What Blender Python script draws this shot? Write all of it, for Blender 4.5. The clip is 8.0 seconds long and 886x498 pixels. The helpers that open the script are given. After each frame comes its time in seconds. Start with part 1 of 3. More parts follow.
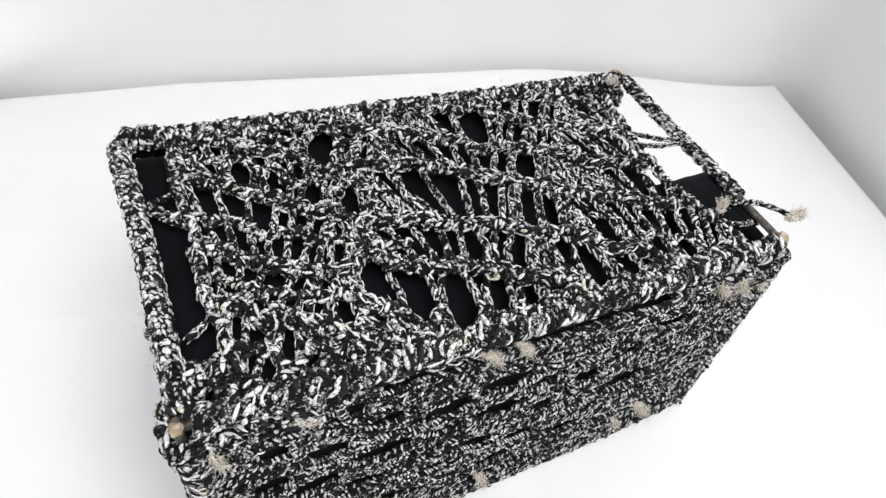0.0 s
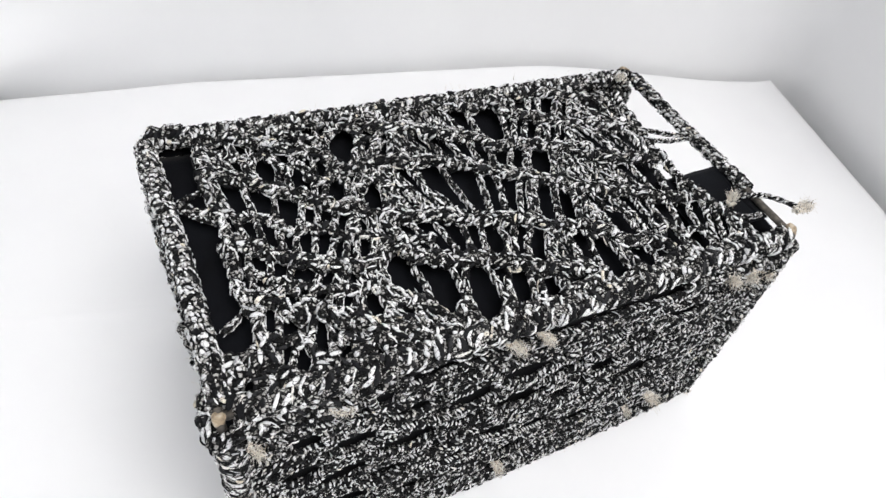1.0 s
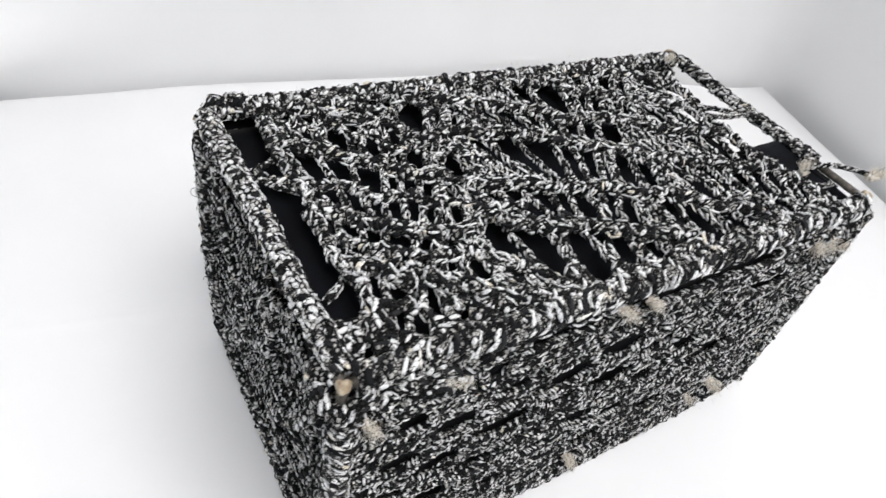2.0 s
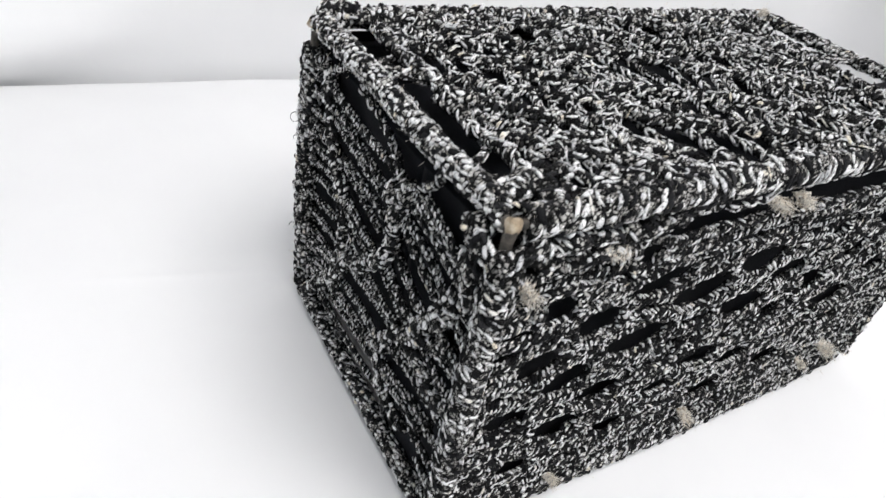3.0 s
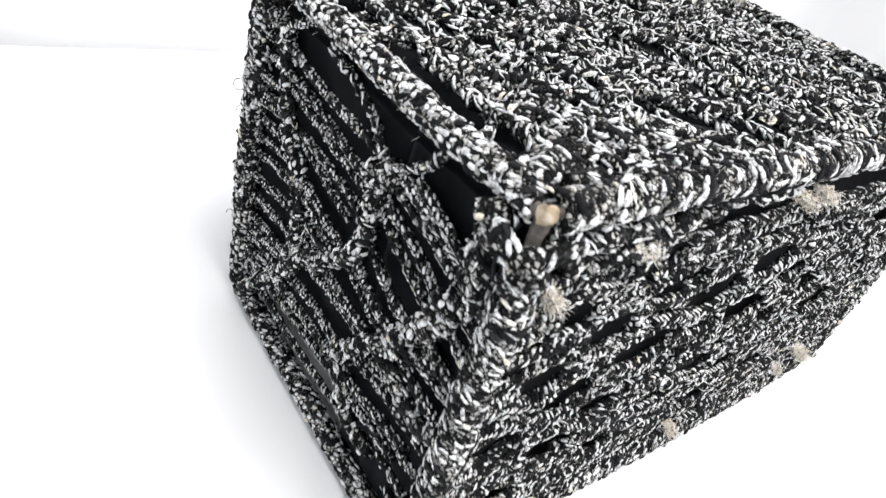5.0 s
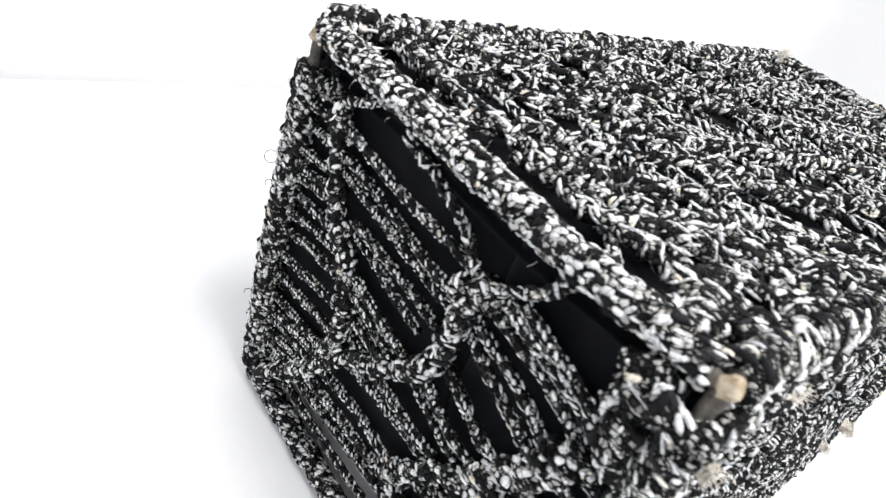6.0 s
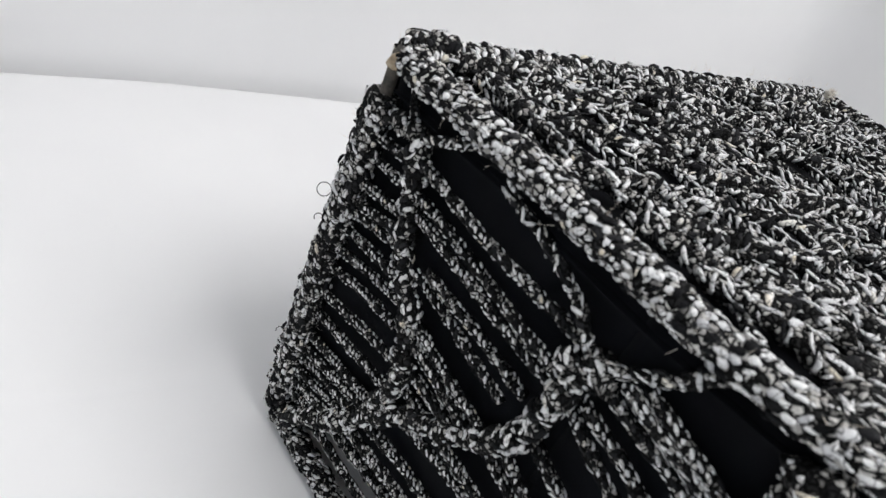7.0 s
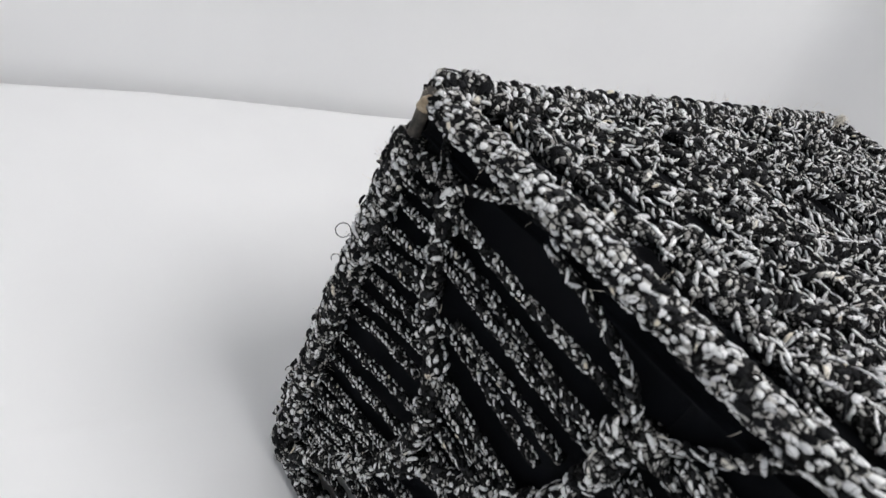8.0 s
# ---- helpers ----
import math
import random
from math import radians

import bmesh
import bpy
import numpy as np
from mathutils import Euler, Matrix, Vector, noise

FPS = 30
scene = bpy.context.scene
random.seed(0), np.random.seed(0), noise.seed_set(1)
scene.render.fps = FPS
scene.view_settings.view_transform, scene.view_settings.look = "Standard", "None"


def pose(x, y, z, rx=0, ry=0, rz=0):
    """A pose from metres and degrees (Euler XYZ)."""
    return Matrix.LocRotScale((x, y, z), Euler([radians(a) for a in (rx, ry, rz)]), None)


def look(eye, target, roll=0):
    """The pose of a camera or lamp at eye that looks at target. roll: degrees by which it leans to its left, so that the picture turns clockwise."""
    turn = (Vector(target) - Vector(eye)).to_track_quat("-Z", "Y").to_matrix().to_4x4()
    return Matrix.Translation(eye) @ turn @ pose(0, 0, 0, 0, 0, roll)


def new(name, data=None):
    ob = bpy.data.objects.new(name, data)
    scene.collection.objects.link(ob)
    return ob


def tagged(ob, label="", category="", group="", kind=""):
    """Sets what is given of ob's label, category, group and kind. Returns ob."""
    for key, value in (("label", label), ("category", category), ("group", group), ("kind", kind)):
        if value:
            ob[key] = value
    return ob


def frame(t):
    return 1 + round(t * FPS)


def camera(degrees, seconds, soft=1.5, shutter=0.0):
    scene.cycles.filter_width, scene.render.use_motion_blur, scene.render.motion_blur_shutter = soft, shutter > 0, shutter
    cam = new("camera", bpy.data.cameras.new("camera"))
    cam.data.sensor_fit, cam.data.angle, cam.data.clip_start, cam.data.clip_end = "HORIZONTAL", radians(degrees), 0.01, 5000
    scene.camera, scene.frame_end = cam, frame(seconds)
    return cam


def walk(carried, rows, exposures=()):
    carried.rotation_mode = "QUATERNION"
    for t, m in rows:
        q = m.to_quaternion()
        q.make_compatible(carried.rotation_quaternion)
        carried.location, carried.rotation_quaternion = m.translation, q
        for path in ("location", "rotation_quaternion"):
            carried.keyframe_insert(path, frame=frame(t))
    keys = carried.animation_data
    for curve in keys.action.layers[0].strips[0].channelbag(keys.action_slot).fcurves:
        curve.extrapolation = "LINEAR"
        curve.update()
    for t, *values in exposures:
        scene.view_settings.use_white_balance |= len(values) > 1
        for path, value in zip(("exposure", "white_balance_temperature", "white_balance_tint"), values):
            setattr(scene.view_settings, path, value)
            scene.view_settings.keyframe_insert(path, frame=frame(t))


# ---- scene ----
cam = camera(64.9, 8.0, soft=1.4, shutter=0.3)
cam.data.dof.use_dof, cam.data.dof.focus_distance, cam.data.dof.aperture_fstop = True, 0.38, 22.0
PATH = [
    (0, (0.024, -0.169, 0.522), (0.702, 0.96, -0.983), 9.6),
    (0.5, (0.016, -0.171, 0.529), (0.699, 0.947, -0.982), 9.6),
    (1, (0.002, -0.169, 0.528), (0.703, 0.942, -0.981), 10.0),
    (1.2, (-0.008, -0.166, 0.527), (0.726, 0.933, -0.973), 12.2),
    (2.3, (-0.1, -0.142, 0.437), (0.829, 1.015, -0.905), 12.4),
    (2.5, (-0.114, -0.144, 0.415), (0.844, 1.049, -0.873), 12.5),
    (3, (-0.143, -0.162, 0.371), (0.774, 1.113, -0.868), 11.5),
    (3.5, (-0.155, -0.161, 0.348), (0.846, 1.08, -0.86), 14.2),
    (4, (-0.153, -0.155, 0.333), (0.87, 1.06, -0.883), 14.8),
    (4.2, (-0.153, -0.154, 0.332), (0.875, 1.056, -0.883), 14.9),
    (5.3, (-0.141, -0.087, 0.33), (1.027, 1.028, -0.85), 18.7),
    (5.5, (-0.144, -0.071, 0.33), (1.051, 1.047, -0.82), 18.8),
    (6, (-0.152, -0.033, 0.324), (1.081, 1.043, -0.826), 20.5),
    (6.5, (-0.158, -0.002, 0.309), (1.122, 1.042, -0.818), 23.5),
    (7, (-0.165, 0.02, 0.31), (1.147, 1.035, -0.807), 24.8),
    (7.5, (-0.165, 0.039, 0.307), (1.177, 1.008, -0.816), 25.4),
    (8, (-0.168, 0.05, 0.312), (1.189, 1.017, -0.796), 26.5),
]
EXPOSURES = [(0.0, -0.22), (1.2, -0.24), (2.5, -0.23), (3.0, -0.25), (3.5, -0.03), (4.2, 0.03), (5.3, 0.45), (6.2, 0.41), (6.5, -0.18), (7.0, -0.43), (8.0, -0.52)]
walk(cam, [(t, look(eye, target, roll)) for t, eye, target, roll in PATH], EXPOSURES)

# ---- world and light ----
world = bpy.data.worlds.new("world")
scene.world = world
world.use_nodes = True
world.node_tree.nodes["Background"].inputs["Color"].default_value = (1.0, 1.0, 1.0, 1.0)
world.node_tree.nodes["Background"].inputs["Strength"].default_value = 0.3


def area_lamp(name, eye, target, sx, sy, watts, colour):
    data = bpy.data.lights.new(name, "AREA")
    data.shape, data.size, data.size_y, data.energy, data.color = "RECTANGLE", sx, sy, watts, colour
    ob = new(name, data)
    ob.matrix_world = look(eye, target)
    return ob


area_lamp("ceiling_light", (0.19, -0.53, 1.76), (0.20, -0.25, 0.0), 1.0, 1.3, 46.5, (1.0, 0.984, 0.986))
# added bluish fill from the left front; no window stands there
area_lamp("window_light", (-1.6, -0.9, 0.9), (0.0, 0.0, 0.1), 1.0, 1.2, 6.5, (0.80, 0.91, 1.0))


# ---- materials ----
def material(name, build, rough=0.8):
    m = bpy.data.materials.new(name)
    m.use_nodes = True
    nodes, links = m.node_tree.nodes, m.node_tree.links
    bsdf = nodes["Principled BSDF"]
    bsdf.inputs["Roughness"].default_value = rough
    build(nodes, links, bsdf)
    return m


def noise_node(nodes, links, scale, detail=3.0, rough=0.55):
    c = nodes.new("ShaderNodeTexCoord")
    n = nodes.new("ShaderNodeTexNoise")
    n.inputs["Scale"].default_value, n.inputs["Detail"].default_value = scale, detail
    n.inputs["Roughness"].default_value = rough
    links.new(c.outputs["Object"], n.inputs["Vector"])
    return n


def ramp(nodes, links, source, stops):
    r = nodes.new("ShaderNodeValToRGB")
    while len(r.color_ramp.elements) < len(stops):
        r.color_ramp.elements.new(0.5)
    for e, (at, colour) in zip(r.color_ramp.elements, stops):
        e.position, e.color = at, (*colour, 1.0)
    links.new(source, r.inputs["Fac"])
    return r


def bump(nodes, links, bsdf, source, strength, distance):
    b = nodes.new("ShaderNodeBump")
    b.inputs["Strength"].default_value, b.inputs["Distance"].default_value = strength, distance
    links.new(source, b.inputs["Height"])
    links.new(b.outputs["Normal"], bsdf.inputs["Normal"])


def mixed(nodes, links, a, b, fac=None, blend="MULTIPLY", amount=1.0):
    m = nodes.new("ShaderNodeMix")
    m.data_type, m.blend_type = "RGBA", blend
    m.inputs["Factor"].default_value = amount
    links.new(a, m.inputs[6])
    links.new(b, m.inputs[7])
    if fac is not None:
        links.new(fac, m.inputs["Factor"])
    return m


def yarn(stops, fibre):
    def build(nodes, links, bsdf):
        g = nodes.new("ShaderNodeNewGeometry")
        base = ramp(nodes, links, g.outputs["Random Per Island"], stops)
        n = noise_node(nodes, links, fibre, 4.0, 0.7)
        tone = ramp(nodes, links, n.outputs["Fac"], [(0.32, (0.78, 0.78, 0.78)), (0.55, (1.0, 1.0, 1.0))])
        m = mixed(nodes, links, base.outputs["Color"], tone.outputs["Color"])
        thread = noise_node(nodes, links, 300, 1.0, 0.4)
        line = ramp(nodes, links, thread.outputs["Fac"], [(0.470, (1.0, 1.0, 1.0)), (0.488, (0.03, 0.03, 0.03)), (0.512, (0.03, 0.03, 0.03)), (0.530, (1.0, 1.0, 1.0))])
        m = mixed(nodes, links, m.outputs[2], line.outputs["Color"], amount=0.8)
        links.new(m.outputs[2], bsdf.inputs["Base Color"])
        bsdf.inputs["Sheen Weight"].default_value = 0.0
        bsdf.inputs["Specular IOR Level"].default_value = 0.12
        bump(nodes, links, bsdf, n.outputs["Fac"], 0.5, 0.0006)
    return build


YARN_LIGHT = material("light_yarn", yarn([(0.0, (0.54, 0.545, 0.56)), (0.3, (0.82, 0.822, 0.83)), (0.93, (0.90, 0.90, 0.895)), (1.0, (0.76, 0.69, 0.56))], 900), 0.75)
YARN_DARK = material("dark_yarn", yarn([(0.0, (0.006, 0.0062, 0.0072)), (0.6, (0.0125, 0.0128, 0.0145)), (1.0, (0.036, 0.036, 0.038))], 1200), 0.8)


def cell_yarn(scale, white):
    """Close stitches: light cells of yarn of one thickness, parted by a net of black thread."""
    def build(nodes, links, bsdf):
        c = nodes.new("ShaderNodeTexCoord")
        warp = nodes.new("ShaderNodeTexNoise")
        warp.inputs["Scale"].default_value, warp.inputs["Detail"].default_value = scale * 0.8, 2.0
        links.new(c.outputs["Object"], warp.inputs["Vector"])
        shift = nodes.new("ShaderNodeVectorMath")
        shift.operation = "MULTIPLY_ADD"
        shift.inputs[1].default_value = (1.1 / scale,) * 3
        links.new(warp.outputs["Color"], shift.inputs[0])
        links.new(c.outputs["Object"], shift.inputs[2])
        cells = []
        for feature in ("DISTANCE_TO_EDGE", "F1"):
            v = nodes.new("ShaderNodeTexVoronoi")
            v.feature = feature
            v.inputs["Scale"].default_value = scale
            links.new(shift.outputs["Vector"], v.inputs["Vector"])
            cells.append(v)
        edge = ramp(nodes, links, cells[0].outputs["Distance"], [(0.09, (0.007, 0.007, 0.008)), (0.17, (1.0, 1.0, 1.0))])
        split = nodes.new("ShaderNodeSeparateColor")
        links.new(cells[1].outputs["Color"], split.inputs["Color"])
        tone = ramp(nodes, links, split.outputs[0], [(0.0, (0.012, 0.012, 0.013)), (1.0 - white, (0.03, 0.03, 0.03)), (1.03 - white, (0.32, 0.31, 0.30)), (1.0, (0.74, 0.73, 0.70))])
        fine = noise_node(nodes, links, 1000, 4.0, 0.7)
        fibre = ramp(nodes, links, fine.outputs["Fac"], [(0.3, (0.5, 0.49, 0.48)), (0.62, (1.0, 1.0, 1.0))])
        m = mixed(nodes, links, edge.outputs["Color"], tone.outputs["Color"])
        m = mixed(nodes, links, m.outputs[2], fibre.outputs["Color"])
        links.new(m.outputs[2], bsdf.inputs["Base Color"])
        bsdf.inputs["Specular IOR Level"].default_value = 0.12
        bump(nodes, links, bsdf, cells[0].outputs["Distance"], 0.9, 0.0016)
    return build


YARN_CELLS = material("pebbled_yarn", cell_yarn(380, 0.74), 0.8)
YARN_MESH = material("netted_yarn", cell_yarn(560, 0.62), 0.8)
YARN_FLECK = material("flecked_dark_yarn", cell_yarn(480, 0.48), 0.8)
YARN_CORE = material("black_core_yarn", cell_yarn(600, 0.40), 0.85)
FRAY = material("frayed_yarn", yarn([(0.0, (0.84, 0.77, 0.66)), (0.6, (0.88, 0.85, 0.79)), (1.0, (0.58, 0.48, 0.36))], 900), 0.85)


def cloth_black(nodes, links, bsdf):
    n = noise_node(nodes, links, 1500, 2.0)
    big = noise_node(nodes, links, 30, 3.0)
    base = ramp(nodes, links, big.outputs["Fac"], [(0.3, (0.0028, 0.0030, 0.0042)), (0.75, (0.0062, 0.0070, 0.0098))])
    links.new(base.outputs["Color"], bsdf.inputs["Base Color"])
    bsdf.inputs["Specular IOR Level"].default_value = 0.1
    bsdf.inputs["Sheen Weight"].default_value = 0.035
    bump(nodes, links, bsdf, n.outputs["Fac"], 0.4, 0.0004)


def wire_metal(nodes, links, bsdf):
    n = noise_node(nodes, links, 300, 4.0)
    base = ramp(nodes, links, n.outputs["Fac"], [(0.35, (0.030, 0.027, 0.024)), (0.7, (0.14, 0.12, 0.10))])
    links.new(base.outputs["Color"], bsdf.inputs["Base Color"])
    bsdf.inputs["Metallic"].default_value = 0.1
    bump(nodes, links, bsdf, n.outputs["Fac"], 0.3, 0.0005)


def tan_glue(nodes, links, bsdf):
    n = noise_node(nodes, links, 260, 4.0)
    base = ramp(nodes, links, n.outputs["Fac"], [(0.3, (0.16, 0.12, 0.075)), (0.5, (0.36, 0.28, 0.19)), (0.7, (0.56, 0.49, 0.38))])
    links.new(base.outputs["Color"], bsdf.inputs["Base Color"])
    bump(nodes, links, bsdf, n.outputs["Fac"], 0.8, 0.0012)


def white_sheet(nodes, links, bsdf):
    fine = noise_node(nodes, links, 700, 3.0)
    big = noise_node(nodes, links, 4.0, 4.0)
    base = ramp(nodes, links, big.outputs["Fac"], [(0.3, (0.83, 0.83, 0.835)), (0.7, (0.88, 0.88, 0.88))])
    links.new(base.outputs["Color"], bsdf.inputs["Base Color"])
    bsdf.inputs["Specular IOR Level"].default_value = 0.2
    bump(nodes, links, bsdf, fine.outputs["Fac"], 0.08, 0.0003)


def plaster(nodes, links, bsdf):
    fine = noise_node(nodes, links, 120, 4.0)
    big = noise_node(nodes, links, 2.2, 4.0)
    base = ramp(nodes, links, big.outputs["Fac"], [(0.3, (0.78, 0.78, 0.785)), (0.7, (0.83, 0.83, 0.83))])
    links.new(base.outputs["Color"], bsdf.inputs["Base Color"])
    bump(nodes, links, bsdf, fine.outputs["Fac"], 0.12, 0.001)


def grey_floor(nodes, links, bsdf):
    n = noise_node(nodes, links, 9, 4.0)
    base = ramp(nodes, links, n.outputs["Fac"], [(0.3, (0.33, 0.32, 0.31)), (0.7, (0.42, 0.41, 0.40))])
    links.new(base.outputs["Color"], bsdf.inputs["Base Color"])


LINING = material("black_lining_cloth", cloth_black, 0.9)
WIRE = material("weathered_rod", wire_metal, 0.6)
GLUE = material("tan_glue", tan_glue, 0.6)
SHEET = material("white_sheet", white_sheet, 0.85)
PLASTER = material("white_plaster", plaster, 0.8)
FLOOR = material("grey_floor", grey_floor, 0.7)

# ---- building helpers ----
rng = np.random.default_rng(7)


def part(name, bm, mat, parent=None, label=""):
    mesh = bpy.data.meshes.new(name)
    bm.to_mesh(mesh)
    bm.free()
    mesh.materials.append(mat)
    ob = new(name, mesh)
    if parent is not None:
        ob.parent = parent
    return tagged(ob, label)


def box_mesh(x0, y0, z0, x1, y1, z1, bevel=0.0):
    bm = bmesh.new()
    bmesh.ops.create_cube(bm, size=1.0)
    for v in bm.verts:
        v.co = ((x0 + x1) / 2 + v.co.x * (x1 - x0), (y0 + y1) / 2 + v.co.y * (y1 - y0), (z0 + z1) / 2 + v.co.z * (z1 - z0))
    if bevel:
        bmesh.ops.bevel(bm, geom=bm.edges[:], offset=bevel, segments=2, affect="EDGES", profile=0.5)
    return bm


def smooth_path(points, step):
    """A Catmull-Rom curve through points, sampled about every step metres."""
    p = np.array(points, float)
    if len(p) == 2:
        n = max(2, int(np.linalg.norm(p[1] - p[0]) / step) + 1)
        return p[0] + (p[1] - p[0]) * np.linspace(0, 1, n)[:, None]
    q = np.vstack([2 * p[0] - p[1], p, 2 * p[-1] - p[-2]])
    out = []
    for i in range(len(p) - 1):
        a, b, c, d = q[i:i + 4]
        n = max(2, int(np.linalg.norm(c - b) / step) + 1)
        t = np.linspace(0, 1, n, endpoint=False)[:, None]
        out.append(0.5 * (2 * b + (c - a) * t + (2 * a - 5 * b + 4 * c - d) * t ** 2 + (3 * b - a - 3 * c + d) * t ** 3))
    out.append(p[-1:])
    return np.vstack(out)


def resampled(path, count):
    d = np.r_[0, np.cumsum(np.linalg.norm(np.diff(path, axis=0), axis=1))]
    s = np.linspace(0, d[-1], count)
    return np.stack([np.interp(s, d, path[:, k]) for k in range(3)], 1), d[-1]


def frames_along(path, normal):
    t = np.gradient(path, axis=0)
    t /= np.linalg.norm(t, axis=1)[:, None] + 1e-12
    n = np.broadcast_to(np.array(normal, float), t.shape)
    n = n - (n * t).sum(1)[:, None] * t
    n /= np.linalg.norm(n, axis=1)[:, None] + 1e-12
    return t, n, np.cross(t, n)


ANG = np.arange(5) * 2 * np.pi / 5
QUADS = [(5 * j + k, 5 * j + (k + 1) % 5, 5 * j + 5 + (k + 1) % 5) for j in (0, 1) for k in range(5)]
QUADS += [(5 * j + k, 5 * j + 5 + (k + 1) % 5, 5 * j + 5 + k) for j in (0, 1) for k in range(5)]
STITCH_TRIS = np.array(QUADS + [(15, (k + 1) % 5, k) for k in range(5)] + [(16, 10 + k, 10 + (k + 1) % 5) for k in range(5)])


def stitch_geometry(P, T, N, length, width, bend=0.0, flat=0.6):
    """Curved loops of yarn, thin at the ends: places, directions, outward normals, sizes and bend."""
    B = np.cross(N, T)
    n = len(P)
    bend = np.broadcast_to(bend, (n,))
    v = np.empty((n, 17, 3))

    def spot(s):
        return P + T * (length * s)[:, None] + B * (bend * length * (s * s - 0.08))[:, None] - N * (width * 1.1 * s * s)[:, None]
    for j, (s, k) in enumerate(((-0.33, 0.84), (0.0, 1.0), (0.33, 0.84))):
        v[:, 5 * j:5 * j + 5] = spot(s)[:, None] + (k * width / 2)[:, None, None] * (
            np.cos(ANG)[None, :, None] * B[:, None] + flat * np.sin(ANG)[None, :, None] * N[:, None])
    v[:, 15] = spot(-0.53)
    v[:, 16] = spot(0.53)
    f = (STITCH_TRIS[None] + 17 * np.arange(n)[:, None, None]).reshape(-1, 3)
    return v.reshape(-1, 3), f


def tube_geometry(path, radius, normal, sides=7):
    t, n, b = frames_along(path, normal)
    a = np.arange(sides) * 2 * np.pi / sides
    r = np.broadcast_to(np.array(radius, float), (len(path),))
    v = path[:, None] + r[:, None, None] * (np.cos(a)[None, :, None] * n[:, None] + np.sin(a)[None, :, None] * b[:, None])
    m = len(path)
    i, k = np.meshgrid(np.arange(m - 1), np.arange(sides), indexing="ij")
    p, q = i * sides + k, i * sides + (k + 1) % sides
    f = np.concatenate([np.stack([p, q, q + sides], -1).reshape(-1, 3), np.stack([p, q + sides, p + sides], -1).reshape(-1, 3)])
    first, last = m * sides, m * sides + 1
    k = np.arange(sides)
    e = (m - 1) * sides
    f = np.concatenate([f, np.stack([np.full(sides, first), (k + 1) % sides, k], -1), np.stack([np.full(sides, last), e + k, e + (k + 1) % sides], -1)])
    return np.concatenate([v.reshape(-1, 3), path[:1], path[-1:]]), f


def yarn_mesh(name, pieces, mats):
    """One mesh out of (vertices, triangles, material number) pieces."""
    total, vs, fs, ms = 0, [], [], []
    for v, f, m in pieces:
        vs.append(v)
        fs.append(f + total)
        ms.append(np.broadcast_to(m, (len(f),)))
        total += len(v)
    v, f, m = np.concatenate(vs), np.concatenate(fs), np.concatenate(ms)
    mesh = bpy.data.meshes.new(name)
    mesh.vertices.add(len(v))
    mesh.vertices.foreach_set("co", v.astype(np.float32).ravel())
    mesh.loops.add(3 * len(f))
    mesh.loops.foreach_set("vertex_index", f.astype(np.int32).ravel())
    mesh.polygons.add(len(f))
    mesh.polygons.foreach_set("loop_start", (3 * np.arange(len(f))).astype(np.int32))
    mesh.polygons.foreach_set("material_index", m.astype(np.int32))
    mesh.polygons.foreach_set("use_smooth", np.ones(len(f), bool))
    mesh.update(calc_edges=True)
    for mat in mats:
        mesh.materials.append(mat)
    return mesh


def yarn_pieces(path, normal, radius, length, width, lay, jitter, white, chain=False, reach=125.0, lumps=0.12, curl=0.5, fill=0.74, vary=0.3, stray=1.0, flat=0.6):
    """A cord along path: a dark core, and loops of light and dark yarn laid over the side that faces normal.
    lay: degrees between loop and cord; chain: the lay turns round at the middle, as in a crochet chain."""
    fine, total = resampled(path, max(3, int(np.linalg.norm(np.diff(path, axis=0), axis=1).sum() / 0.003)))
    phase = rng.uniform(0, 6.28)
    swell = radius * (1 + lumps * np.sin(np.linspace(0, total / 0.011 * 6.28, len(fine)) + phase) + rng.normal(0, lumps * 0.5, len(fine)))
    pieces = [(*tube_geometry(fine, swell * 0.90, normal, 9), 2)]
    la = math.cos(radians(lay)) * length + math.sin(radians(lay)) * width
    wa = math.sin(radians(lay)) * length + math.cos(radians(lay)) * width
    rows = max(2, int(total / (la * 0.80)))
    round_ = max(3, int(2 * radians(reach) * radius / (wa * 0.86)))
    i, k = np.meshgrid(np.arange(rows), np.arange(round_), indexing="ij")
    i, k = i.ravel(), k.ravel()
    s = (i + 0.5 * (k % 2) + stray * rng.uniform(-0.3, 0.3, len(i))) / rows
    phi = radians(reach) * (2 * (k + 0.5 + stray * rng.uniform(-0.25, 0.25, len(i))) / round_ - 1)
    t, n, b = frames_along(fine, normal)
    at = np.clip(s, 0, 0.999) * (len(fine) - 1)
    lo = at.astype(int)
    w = (at - lo)[:, None]
    P = fine[lo] * (1 - w) + fine[np.minimum(lo + 1, len(fine) - 1)] * w
    T, N, B = t[lo], n[lo], b[lo]
    out = np.cos(phi)[:, None] * N + np.sin(phi)[:, None] * B
    side = np.cross(out, T)
    angle = np.radians(lay) * (np.sign(phi) if chain else 1.0) + np.radians(rng.normal(0, jitter, len(i)))
    D = np.cos(angle)[:, None] * T + np.sin(angle)[:, None] * side
    L = length * rng.uniform(1 - vary, 1 + vary, len(i)) * (0.5 + 0.5 * fill)
    W = width * rng.uniform(1 - vary, 1 + vary, len(i)) * fill
    P = P + out * (swell[lo] * rng.uniform(0.84, 0.96, len(i)))[:, None]
    light = rng.random(len(i)) < white
    for mat, mask in ((1, light), (0, ~light)):
        if mask.any():
            shrink = 1.0 if mat else 1.2
            v, f = stitch_geometry(P[mask], D[mask], out[mask], L[mask] * shrink, W[mask] * shrink, rng.normal(0, curl, mask.sum()), flat)
            pieces.append((v, f, mat))
    return pieces


